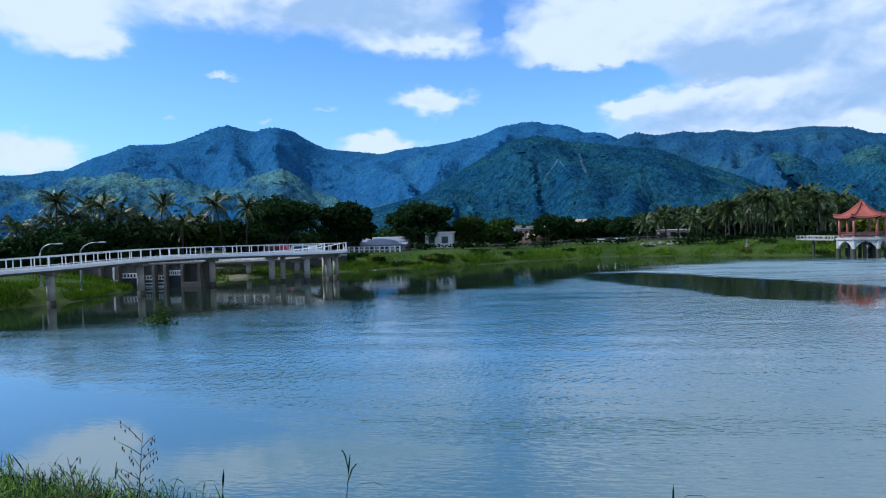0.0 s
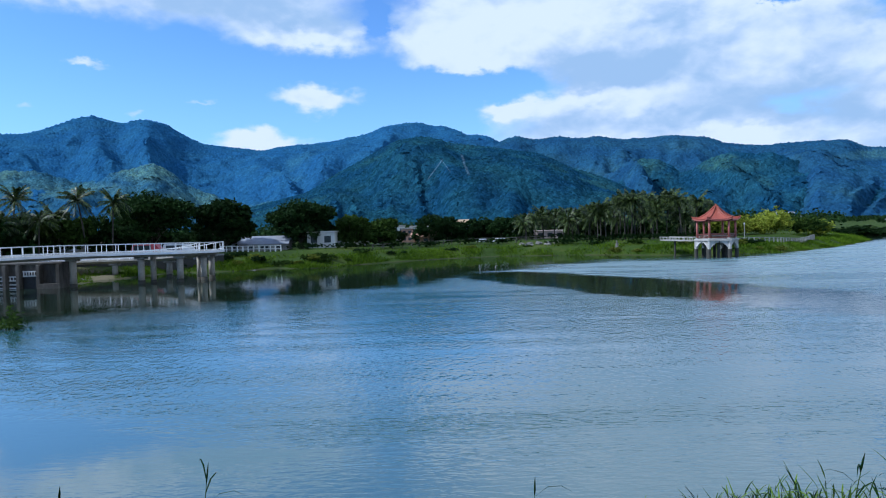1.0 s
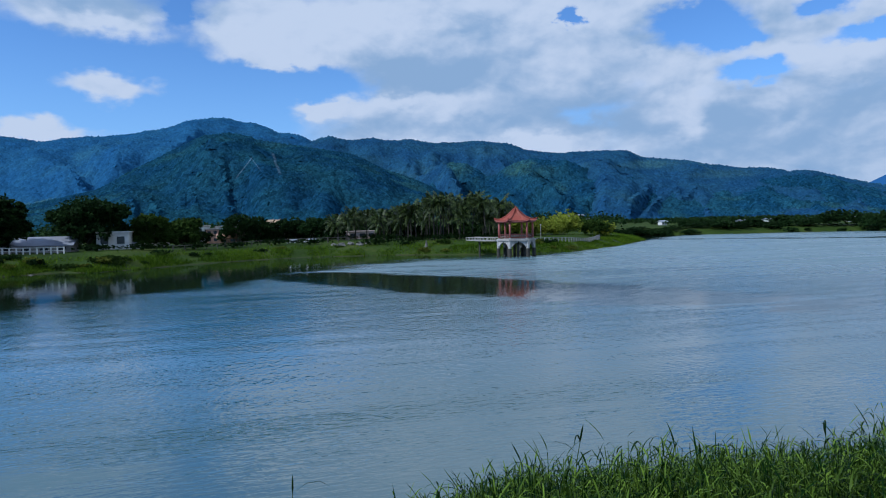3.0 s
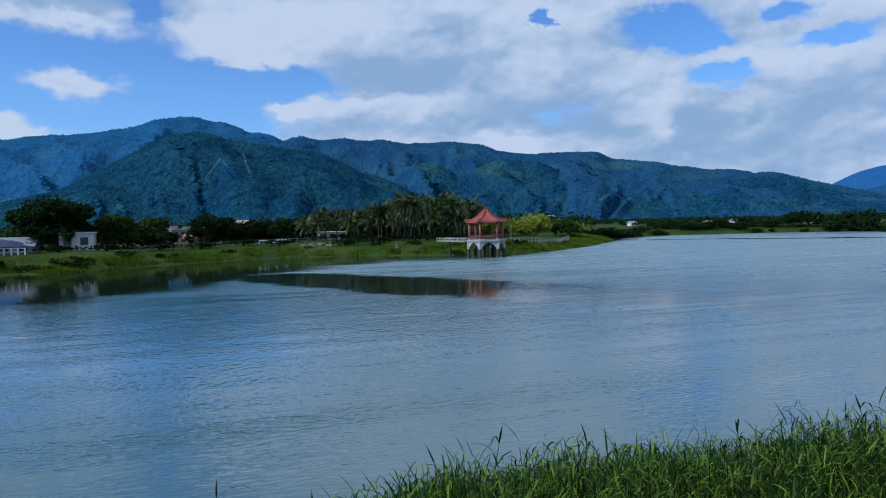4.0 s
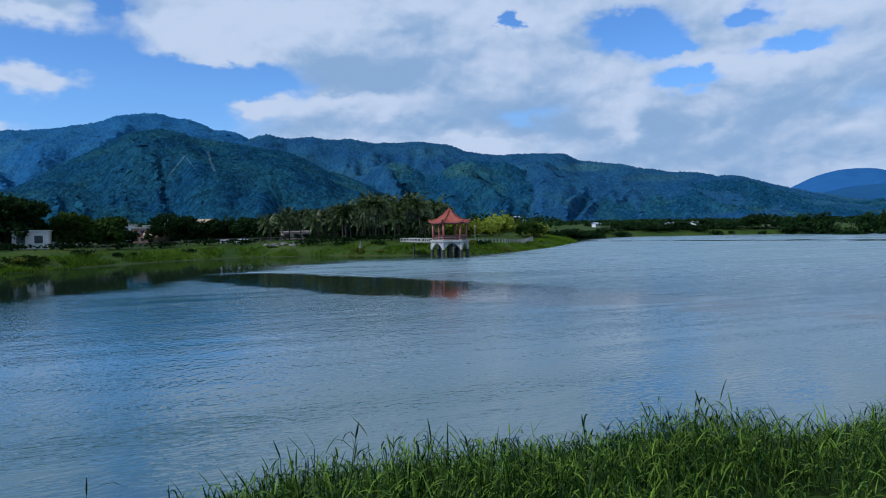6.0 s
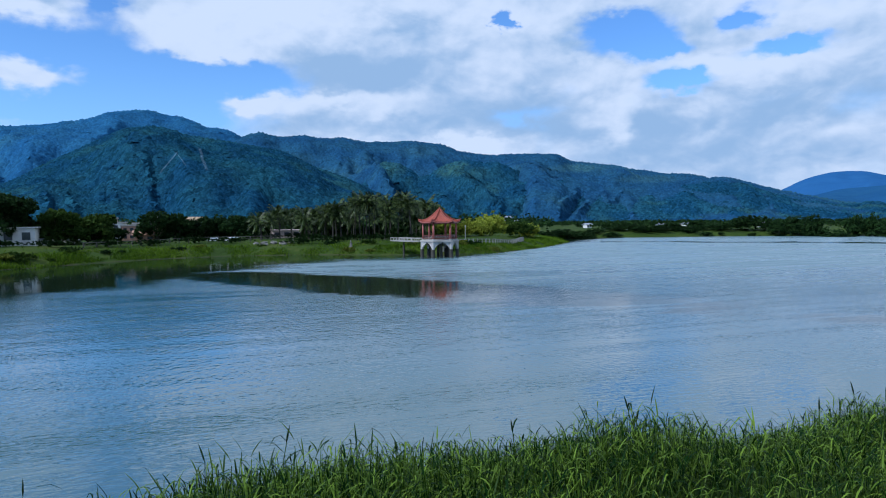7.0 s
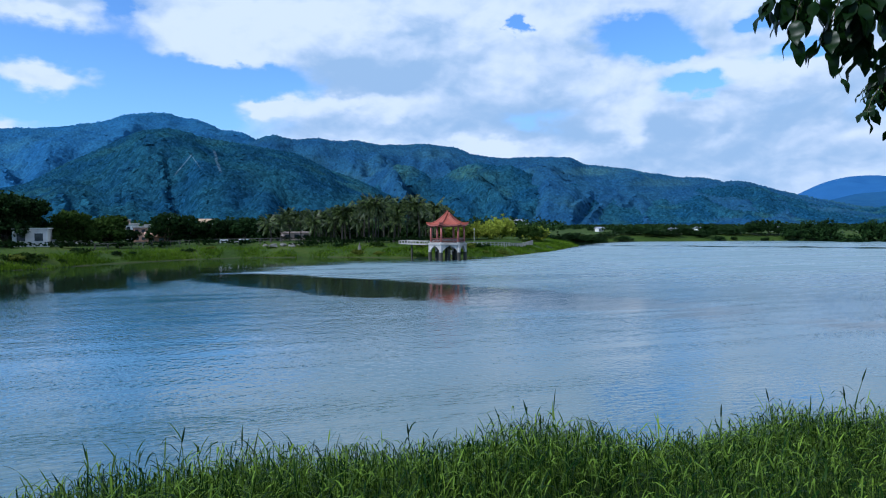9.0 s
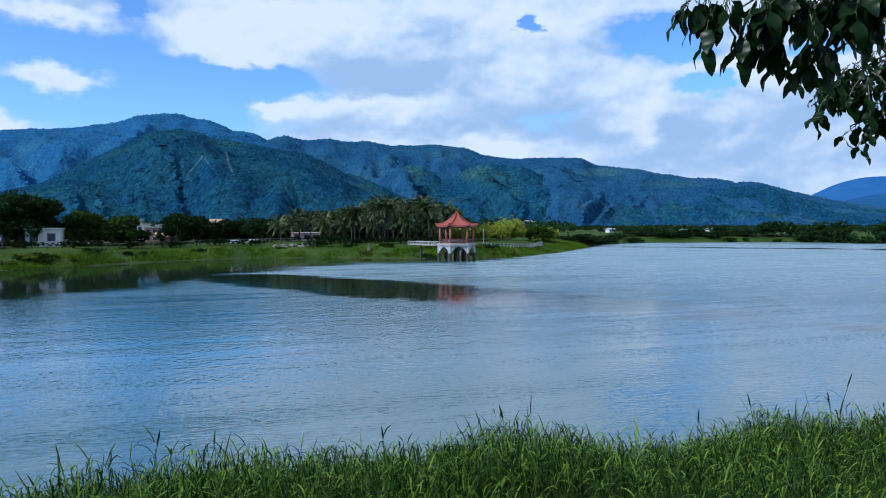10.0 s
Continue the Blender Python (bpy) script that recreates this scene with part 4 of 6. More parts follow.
def grass_mesh(name, seed, stems, per, area, tall, size, width, bend):
    """Leafy grass: each stem carries narrow blades that rise and then bend over."""
    rng = np.random.default_rng(seed)
    x0, x1, y0, y1 = area
    sx, sy = rng.uniform(x0, x1, stems * 3), rng.uniform(y0, y1, stems * 3)
    keep = vnoise(sx * 1.7, sy * 1.7, 77) + rng.uniform(-0.25, 0.25, len(sx)) > 0.30 + 0.28 * np.exp(-((sx - 0.7) / 0.8) ** 2)
    sx, sy = sx[keep][:stems], sy[keep][:stems]
    m = len(sx)
    sh = np.interp(sx, GRASS_X, GRASS_H) * (0.72 + 0.42 * vnoise(sx * 2.6, sy * 2.6, 78)) * rng.uniform(*tall, m)
    lean = rng.normal(size=(2, m)) * 0.16
    n = m * per
    rep = lambda v: np.repeat(v, per)
    u = np.tile(np.linspace(0.25, 0.98, per), m) + rng.normal(size=n) * 0.05
    h = rep(sh)
    bx, by = rep(sx) + rep(lean[0]) * h * u, rep(sy) + rep(lean[1]) * h * u
    bz = rep(land_height(sx, sy)) - 0.03 + h * u
    tip = (u > 0.9) & (rng.uniform(0, 1, n) < 0.6)
    a = rep(rng.uniform(0, 2 * np.pi, m)) + np.tile(np.arange(per) * 2.6, m) + rng.normal(size=n) * 0.5
    L = rng.uniform(*size, n) * np.where(tip, 0.62, 1.0) * (0.5 + 1.3 * h)
    rise = np.where(tip, rng.uniform(0.9, 1.4, n), rng.uniform(0.35, 1.1, n))
    drop = np.where(tip, rng.uniform(-0.2, 0.6, n), rng.uniform(*bend, n))
    wd = rng.uniform(*width, n)
    ax, ay = np.cos(a), np.sin(a)
    rows = []
    for t, wk in ((0.0, 0.35), (0.3, 1.0), (0.6, 0.85), (0.82, 0.5), (1.0, 0.0)):
        go = L * t * np.cos(rise * (1 - 0.4 * t))
        zz = bz + L * (np.sin(rise) * t - drop * t * t)
        cx, cy = bx + ax * go, by + ay * go
        rows.append(np.stack([cx - ay * wd * wk, cy + ax * wd * wk, zz], -1))
        if wk:
            rows.append(np.stack([cx + ay * wd * wk, cy - ax * wd * wk, zz + wd * wk * 0.4], -1))
    co = np.stack(rows, 1).reshape(-1, 3)
    i = np.arange(n)[:, None] * 9
    quads = np.concatenate([i + np.array([0, 1, 3, 2]), i + np.array([2, 3, 5, 4]), i + np.array([4, 5, 7, 6])])
    tris = i + np.array([6, 7, 8])
    # stalks
    base = len(co)
    gz = land_height(sx, sy) - 0.03
    st = []
    for t in (0.0, 1.0):
        for k in (-1, 1):
            st.append(np.stack([sx + lean[0] * sh * t + k * 0.0022, sy + lean[1] * sh * t, gz + sh * t], -1))
    co = np.concatenate([co, np.stack(st, 1).reshape(-1, 3)])
    stalk = base + np.arange(m)[:, None] * 4 + np.array([0, 1, 3, 2])
    me = bpy.data.meshes.new(name)
    me.from_pydata(co.tolist(), [], quads.tolist() + tris.tolist() + stalk.tolist())
    me.materials.append(M_GRASS)
    return me


tagged(new("bank_grass", grass_mesh("bank_grass", 1, 10800, 8, (-4.2, 13, 2.5, 6.6), (0.62, 1.02), (0.10, 0.21), (0.0028, 0.0052), (0.6, 1.7))),
       "leafy green grass with bent narrow blades on the near bank", "grass", kind="stuff")
tagged(new("arching_grass", grass_mesh("arching_grass", 2, 3600, 4, (-5, 13, 2.2, 6.4), (0.72, 0.98), (0.14, 0.25), (0.0035, 0.006), (0.7, 1.6))),
       "broad arching grass blades that catch the light on the near bank", "grass", kind="stuff")

# ---- pavilion on stilts ----
PAV = (41.3, 95.4)
PAV_TURN = radians(10.5 - 23)


def hexa(r, k, turn=0.0):
    a = turn + math.pi / 3 * k
    return r * math.cos(a), r * math.sin(a)


def prism(r0, r1, z0, z1, sides=6, turn=0.0, bm=None):
    bm = bm or bmesh.new()
    lo = [bm.verts.new((*hexa(r0, k * 6 / sides, turn), z0)) for k in range(sides)]
    hi = [bm.verts.new((*hexa(r1, k * 6 / sides, turn), z1)) for k in range(sides)]
    for k in range(sides):
        bm.faces.new((lo[k], lo[(k + 1) % sides], hi[(k + 1) % sides], hi[k]))
    bm.faces.new(lo[::-1])
    bm.faces.new(hi)
    return bm


def beam(bm, p, q, w, h):
    """A straight bar from p to q, w wide and h high, its top at the points."""
    p, q = Vector(p), Vector(q)
    d = (q - p).normalized()
    s = d.cross(Vector((0, 0, 1))).normalized() * w / 2
    dn = Vector((0, 0, -h))
    c = [bm.verts.new(v) for v in (p - s, p + s, p + s + dn, p - s + dn, q - s, q + s, q + s + dn, q - s + dn)]
    for f in ((0, 1, 2, 3), (7, 6, 5, 4), (0, 4, 5, 1), (1, 5, 6, 2), (2, 6, 7, 3), (3, 7, 4, 0)):
        bm.faces.new([c[i] for i in f])
    return bm


def make_pavilion():
    root = tagged(new("pavilion"), "hexagonal red-roofed pavilion on white stilts in the lake", "pavilion")
    root.matrix_basis = Matrix.Translation((*PAV, 0)) @ Matrix.Rotation(PAV_TURN, 4, "Z")
    deck = part("deck", prism(2.95, 2.95, 2.27, 2.55), M_PAV_WHITE, root, "white concrete deck slab")
    part("deck_rim", prism(3.02, 3.02, 2.33, 2.43), M_CONCRETE, root)
    part("floor", prism(2.85, 2.85, 2.55, 2.59), M_CONCRETE, root)
    for k in range(6):
        x, y = hexa(2.66, k)
        x2, y2 = hexa(2.66, k + 1)
        # stilts, their dark feet, and haunches under the deck
        part("stilt", tube(bmesh.new(), [(x, y, 1.2), (x, y, 2.27)], [0.24, 0.22], 10), M_PAV_WHITE, root, smooth=False)
        part("stilt_foot", tube(bmesh.new(), [(x, y, -2.5), (x, y, 1.2)], [0.29, 0.26], 10), M_DARK_CONCRETE, root, "dark lower part of a stilt")
        e = Vector((x2 - x, y2 - y, 0)).normalized()
        bm = bmesh.new()
        n = Vector((e.y, -e.x, 0)) * 0.12
        for p0, sg in ((Vector((x, y, 0)), 1), (Vector((x2, y2, 0)), -1)):
            prof = [(0.0, 2.27), (0.0, 1.4), (0.30, 1.45), (0.52, 1.72), (0.85, 1.98), (1.2, 2.1), (1.3, 2.27)]
            f1 = [bm.verts.new(p0 + e * sg * u + n + Vector((0, 0, z))) for u, z in prof]
            f2 = [bm.verts.new(p0 + e * sg * u - n + Vector((0, 0, z))) for u, z in prof]
            bm.faces.new(f1)
            bm.faces.new(f2[::-1])
            for i in range(len(prof)):
                j = (i + 1) % len(prof)
                bm.faces.new((f1[j], f1[i], f2[i], f2[j]))
        part("arch_bracket", bm, M_PAV_WHITE, root)
        # columns with base and capital
        cx, cy = hexa(2.5, k)
        col = part("column", tube(bmesh.new(), [(cx, cy, 2.59), (cx, cy, 5.25)], [0.16, 0.14], 12), M_RED_PAINT, root, "weathered red column", smooth=True)
        part("column_base", tube(bmesh.new(), [(cx, cy, 2.59), (cx, cy, 2.75)], [0.24, 0.2], 12), M_DIRTY_WHITE, col)
        dx, dy = hexa(2.5, k + 1)
        bm = bmesh.new()
        beam(bm, (cx, cy, 5.25), (dx, dy, 5.25), 0.16, 0.3)
        part("lintel", bm, M_RED_PAINT, root)
        # balustrade with a bench seat, open on the side of the walkway
        if k != 2:
            bm = bmesh.new()
            beam(bm, (cx, cy, 3.27), (dx, dy, 3.27), 0.12, 0.1)
            beam(bm, (cx, cy, 2.77), (dx, dy, 2.77), 0.08, 0.08)
            rail = part("balustrade", bm, M_DARK_RAIL, root, "dark red balustrade")
            for j in range(1, 9):
                px, py = cx + (dx - cx) * j / 9, cy + (dy - cy) * j / 9
                part("baluster", tube(bmesh.new(), [(px, py, 2.69), (px, py, 3.17)], 0.035, 6), M_DARK_RAIL, rail)
            bm = bmesh.new()
            beam(bm, (cx * 0.86, cy * 0.86, 3.03), (dx * 0.86, dy * 0.86, 3.03), 0.34, 0.1)
            part("bench", bm, M_CONCRETE, root)
    for k in range(6):
        x, y = hexa(1.45, k + 0.5)
        part("inner_stilt", tube(bmesh.new(), [(x, y, -2.5), (x, y, 2.27)], 0.22, 10), M_DARK_CONCRETE, root, "dark inner stilt")
    # roof: six concave faces with tile ribs, hip ridges with turned-up ends
    bm = bmesh.new()
    steps = 9

    def roof_pt(k, f, t):
        x0, y0 = hexa(1, k)
        x1, y1 = hexa(1, k + 1)
        r = 0.12 + (2.95 - 0.12) * t
        z = 7.1 - 1.85 * (1 - (1 - t) ** 1.7)
        corner = abs(2 * f - 1)
        z += 0.24 * (corner ** 4) * t ** 5
        s = 1 + 0.06 * corner ** 4 * t ** 4
        return Vector(((x0 + (x1 - x0) * f) * r * s, (y0 + (y1 - y0) * f) * r * s, z))
    for k in range(6):
        cols = 24
        g = [[bm.verts.new(roof_pt(k, i / cols, j / steps) + Vector((0, 0, 0.045 * (i % 2)))) for i in range(cols + 1)] for j in range(steps + 1)]
        for j in range(steps):
            for i in range(cols):
                bm.faces.new((g[j][i], g[j + 1][i], g[j + 1][i + 1], g[j][i + 1]))
    bmesh.ops.remove_doubles(bm, verts=bm.verts, dist=0.002)
    bmesh.ops.recalc_face_normals(bm, faces=bm.faces)
    roof = part("roof", bm, M_ROOF_TILE, root, "ribbed red tiled roof with upturned corners")
    bm = bmesh.new()
    for k in range(6):
        for i in range(12):
            a, b = roof_pt(k, i / 12, 1), roof_pt(k, (i + 1) / 12, 1)
            beam(bm, a - Vector((0, 0, 0.03)), b - Vector((0, 0, 0.03)), 0.12, 0.14)
    part("eave_board", bm, M_RED_PAINT, roof)
    bm = prism(3.0, 2.4, 5.02, 5.24)
    # Soffit coloured dark to paint in the shade under the roof.
    part("soffit", bm, M_DARK_RAIL, root)
    for k in range(6):
        pts = [roof_pt(k, 0, t) + Vector((0, 0, 0.06)) for t in np.linspace(0.02, 1, 10)]
        end = pts[-1] + (pts[-1] - pts[-2]).normalized() * 0.1 + Vector((0, 0, 0.11))
        part("hip_ridge", tube(bmesh.new(), pts + [end], [0.11] * 10 + [0.05], 7), M_ROOF_TILE, roof, smooth=True)
    part("finial", tube(bmesh.new(), [(0, 0, 6.95), (0, 0, 7.1), (0, 0, 7.2), (0, 0, 7.3), (0, 0, 7.42)], [0.26, 0.2, 0.1, 0.14, 0.02], 10), M_ROOF_TILE, roof, "small red finial", smooth=True)


M_PAV_WHITE = surface("weathered_pavilion_white", [(0.20, 0.19, 0.18), (0.36, 0.35, 0.33), (0.50, 0.49, 0.47)], 1.1, 0.7, 0.3)
M_DIRTY_WHITE = surface("dirty_white_paint", [(0.12, 0.116, 0.108), (0.24, 0.232, 0.22), (0.38, 0.37, 0.35)], 1.1, 0.7, 0.3)
M_DARK_RAIL = surface("dark_red_rail", [(0.10, 0.035, 0.03), (0.18, 0.06, 0.05)], 4.0, 0.5, 0.1)
M_WHITE_METAL = surface("white_painted_steel", [(0.62, 0.63, 0.64), (0.78, 0.79, 0.80)], 1.0, 0.4, 0.05, spread=0.05)
M_PIER = surface("weathered_pier_concrete", [(0.20, 0.18, 0.15), (0.36, 0.33, 0.28), (0.46, 0.43, 0.38)], 0.9, 0.85, 0.4)
make_pavilion()


# ---- curved white footbridge ----
def smooth_line(points, step):
    """Evenly spaced points along a smooth curve through the given ones."""
    P = [Vector(p) for p in points]
    P = [2 * P[0] - P[1]] + P + [2 * P[-1] - P[-2]]
    dense = []
    for i in range(1, len(P) - 2):
        for t in np.linspace(0, 1, 40, endpoint=False):
            a, b, c, d = P[i - 1], P[i], P[i + 1], P[i + 2]
            dense.append(0.5 * ((2 * b) + (c - a) * t + (2 * a - 5 * b + 4 * c - d) * t * t + (3 * b - a - 3 * c + d) * t ** 3))
    dense.append(P[-2])
    out, acc = [dense[0]], 0.0
    for p, q in zip(dense, dense[1:]):
        acc += (q - p).length
        if acc >= step:
            out.append(q)
            acc = 0.0
    return out


def sweep(line, profile, bm=None):
    """Profile (offset to the side, height) carried along a line."""
    bm = bm or bmesh.new()
    prev = None
    for i, p in enumerate(line):
        d = (line[min(i + 1, len(line) - 1)] - line[max(i - 1, 0)])
        s = Vector((d.y, -d.x, 0)).normalized()
        ring = [bm.verts.new(p + s * u + Vector((0, 0, v))) for u, v in profile]
        if prev:
            for k in range(len(ring)):
                j = (k + 1) % len(ring)
                bm.faces.new((prev[k], prev[j], ring[j], ring[k]))
        else:
            bm.faces.new(ring)
        prev = ring
    bm.faces.new(prev[::-1])
    bmesh.ops.recalc_face_normals(bm, faces=bm.faces)
    return bm


def side_line(line, u, z=0.0):
    out = []
    for i, p in enumerate(line):
        d = (line[min(i + 1, len(line) - 1)] - line[max(i - 1, 0)])
        out.append(p + Vector((d.y, -d.x, 0)).normalized() * u + Vector((0, 0, z)))
    return out


def railing(parent, line, u, height, spacing_steps, lean=0.0, rail=0.055):
    r = part("handrail", sweep(side_line(line, u, height), [(-rail, -rail * 0.8), (rail, -rail * 0.8), (rail, rail * 0.5), (-rail, rail * 0.5)]), M_WHITE_METAL, parent)
    part("bottom_rail", sweep(side_line(line, u, 0.16), [(-0.04, -0.03), (0.04, -0.03), (0.04, 0.03), (-0.04, 0.03)]), M_WHITE_METAL, parent)
    feet, tops = side_line(line, u, 0.0), side_line(line, u * (1 + lean), height - 0.03)
    for i in range(0, len(feet), spacing_steps):
        part("post", tube(bmesh.new(), [feet[i], tops[i]], 0.042, 6), M_WHITE_METAL, parent)
    return r


def make_footbridge():
    root = tagged(new("footbridge"), "curved white steel footbridge on grey concrete piers over the lake", "bridge")
    ctrl = [(-66, 36, 2.5), (-54, 41, 2.5), (-47, 45.2, 2.85), (-42.2, 50, 3.08), (-39.9, 54, 3.2), (-37.8, 62, 3.38), (-35.6, 69.2, 3.36), (-32.4, 73.2, 3.3), (-28.6, 74.2, 3.28), (-25.2, 75.2, 3.25), (-23.2, 77.8, 3.22), (-24.2, 80.9, 3.15), (-28, 83.2, 2.6), (-34, 84.6, 2.3), (-41, 85.2, 2.2), (-49, 85.2, 2.2)]
    line = smooth_line(ctrl, 0.55)
    # Girder coloured grey instead of white to paint in its shade.
    part("deck", sweep(line, [(-1.35, 0.0), (1.35, 0.0), (1.35, -0.17), (0.9, -0.24), (0.5, -0.45), (-0.5, -0.45), (-0.9, -0.24), (-1.35, -0.17)]), M_PIER, root, "deck girder, coloured grey for shade")
    for u in (-1.37, 1.37):
        part("fascia", sweep(side_line([p for p in line if p.z > 2.9 or p.y < 60], u), [(-0.02, -0.2), (0.02, -0.2), (0.02, 0.05), (-0.02, 0.05)]), M_WHITE_METAL, root, "white fascia plate")
    part("walkway_surface", sweep(line, [(-1.2, 0.004), (1.2, 0.004), (1.2, 0.03), (-1.2, 0.03)]), M_CONCRETE, root)
    for u in (-1.28, 1.28):
        railing(root, line, u, 0.95, 2)
    for x, y, z in ((-40.3, 53.2, 2.6), (-37.6, 62, 2.78), (-34.9, 71.2, 2.74), (-29.2, 74.1, 2.66), (-25.4, 75.0, 2.63), (-23.6, 77.2, 2.6), (-23.6, 79.9, 2.56), (-25.8, 82.3, 2.2), (-30.0, 83.9, 1.85), (-37.0, 84.9, 1.62), (-44.0, 85.2, 1.58)):
        z += 0.17
        pier = part("pier", tube(bmesh.new(), [(x, y, 0.35), (x, y, z)], [0.35, 0.33], 14), M_PIER, root, "grey concrete pier", smooth=True)
        part("pier_foot", tube(bmesh.new(), [(x, y, -2.5), (x, y, 0.35)], [0.37, 0.36], 14), M_DARK_CONCRETE, pier, "dark waterline stain", smooth=True)
        part("pier_head", boxed(x - 0.6, x + 0.6, y - 0.42, y + 0.42, z - 0.25, z, 0.04), M_CONCRETE, pier)
    for x, y, z in ((-28.4, 75.3, 2.66), (-24.2, 77.6, 2.6)):
        z += 0.17
        pier = part("pier", tube(bmesh.new(), [(x, y, 0.3), (x, y, z)], [0.3, 0.28], 14), M_PIER, root, smooth=True)
        part("pier_foot", tube(bmesh.new(), [(x, y, -2.5), (x, y, 0.3)], [0.32, 0.31], 14), M_DARK_CONCRETE, pier, smooth=True)


make_footbridge()

# ---- sluice wall and shore works behind the footbridge ----
M_DARK_OPENING = surface("near_black_panel", [(0.012, 0.012, 0.012), (0.03, 0.03, 0.028)], 2.0, 0.6, 0.2)
M_GREY_METAL = surface("grey_galvanised_steel", [(0.30, 0.31, 0.32), (0.42, 0.43, 0.44)], 2.0, 0.45, 0.1, metal=0.3)
M_SHEET_ROOF = surface("pale_sheet_metal_roof", [(0.20, 0.22, 0.27), (0.30, 0.32, 0.38)], 0.8, 0.5, 0.15)
M_PLASTER = surface("white_plaster", [(0.50, 0.49, 0.46), (0.68, 0.67, 0.64)], 0.7, 0.85, 0.2)
M_SALMON = surface("salmon_plaster", [(0.36, 0.20, 0.14), (0.46, 0.28, 0.20)], 0.7, 0.85, 0.2)
M_GLASS = surface("dark_window_glass", [(0.02, 0.025, 0.03), (0.04, 0.05, 0.06)], 1.0, 0.12, 0.0, spec=0.6)
M_CAR_WHITE = surface("white_car_paint", [(0.66, 0.67, 0.68), (0.74, 0.74, 0.75)], 0.5, 0.25, 0.0, spec=0.6)
M_CAR_RED = surface("red_car_paint", [(0.42, 0.04, 0.05), (0.50, 0.06, 0.07)], 0.5, 0.3, 0.0, spec=0.6)
M_RUBBER = surface("tyre_rubber", [(0.015, 0.015, 0.015), (0.03, 0.03, 0.03)], 3.0, 0.8, 0.2)
M_STONE = surface("grey_stone", [(0.07, 0.068, 0.06), (0.18, 0.175, 0.16)], 1.6, 0.9, 0.6)
M_PINKISH = surface("pinkish_white_plaster", [(0.48, 0.36, 0.34), (0.66, 0.52, 0.50)], 0.7, 0.85, 0.2)
M_SCRUB = leaf_surface("yellowish_scrub_leaves", [(0.06, 0.085, 0.01), (0.17, 0.19, 0.03)], 0.5, 0.8, 0.25, spec=0.05)
M_OCHRE = surface("ochre_roof", [(0.28, 0.19, 0.11), (0.36, 0.26, 0.16)], 1.0, 0.7, 0.3)


M_SLUICE = surface("stained_sluice_concrete", [(0.035, 0.031, 0.027), (0.085, 0.077, 0.067), (0.17, 0.155, 0.135)], 0.7, 0.9, 0.5, stretch=(1, 1, 0.35))


def make_sluice():
    root = tagged(new("sluice_wall"), "dark stained concrete sluice wall with black gate openings in white frames", "sluice")
    part("wall", boxed(-51, -35.8, 71.0, 72.4, -2.5, 2.45, 0.03), M_SLUICE, root)
    part("coping", boxed(-51.2, -35.7, 70.7, 72.5, 2.45, 2.65, 0.03), M_SLUICE, root)
    part("ledge", boxed(-51, -45.7, 70.2, 71.0, -2.5, 0.9, 0.03), M_CONCRETE, root)
    part("ledge", boxed(-37.9, -35.8, 70.2, 71.0, -2.5, 0.5, 0.03), M_SLUICE, root)
    for x in (-50.2, -47.9, -45.75, -42.95, -41.42, -40.05, -38.0, -36.0):
        part("pilaster", boxed(x - 0.17, x + 0.17, 70.3, 71.0, -2.5, 2.4, 0.03), M_SLUICE, root)
    for x0, x1, top in ((-45.5, -43.2, 1.6), (-42.7, -41.65, 1.3), (-41.2, -40.25, 1.3), (-39.8, -38.2, 1.8)):
        # Near-black panel painted for the shade inside the gate opening.
        gate = part("gate", boxed(x0, x1, 70.86, 70.99, -2.0, top), M_DARK_OPENING, root, "black panel for the dark sluice gate opening")
        wide = x1 - x0 > 1.5
        for z in (top - 0.05, top - 0.5) if wide else (top - 0.05, top - 0.45, top - 0.85, top - 1.2):
            part("gate_bar", boxed(x0, x1, 70.78, 70.86, z - 0.06, z + 0.05), M_WHITE, gate)
        n = 6 if wide else 3
        for i in range(n):
            px = x0 + (x1 - x0) * (i + 0.5) / n
            part("gate_stud", boxed(px - 0.05, px + 0.05, 70.74, 70.78, top - 0.48, top - 0.02), M_WHITE, gate)
    pole = tagged(new("gauge_pole", link_mesh("gauge_pole", tube(bmesh.new(), [(0, 0, -2.6), (0, 0, 2.3), (0, 0, 2.36)], [0.11, 0.11, 0.05], 8), M_WHITE)), "white water level pole in front of the sluice", "pole")
    pole.matrix_basis = pose(-45.9, 69.9, 0)


make_sluice()


def bank_slab(x, y, w, d, turn):
    """A cracked slope slab lying on the bank."""
    bm = boxed(-w / 2, w / 2, -d / 2, d / 2, -0.1, 0.06, 0.02)
    for v in bm.verts:
        v.co.z += 0.05 * noise.noise(v.co * 1.3 + Vector((x, y, 0)))
    ob = thing("bank_slab", bm, M_PIER, "pale concrete slope slab on the grassy bank", "slab", "bank slabs")
    ob.matrix_basis = pose(x, y, ground_z(x, y) + 0.35, 14, 0, turn)


for x, y, w, d, turn in ((-57.5, 70.6, 1.9, 1.4, 40), (-55.0, 69.2, 1.7, 1.3, 44), (-52.0, 67.0, 1.9, 1.3, 38)):
    bank_slab(x, y, w, d, turn)


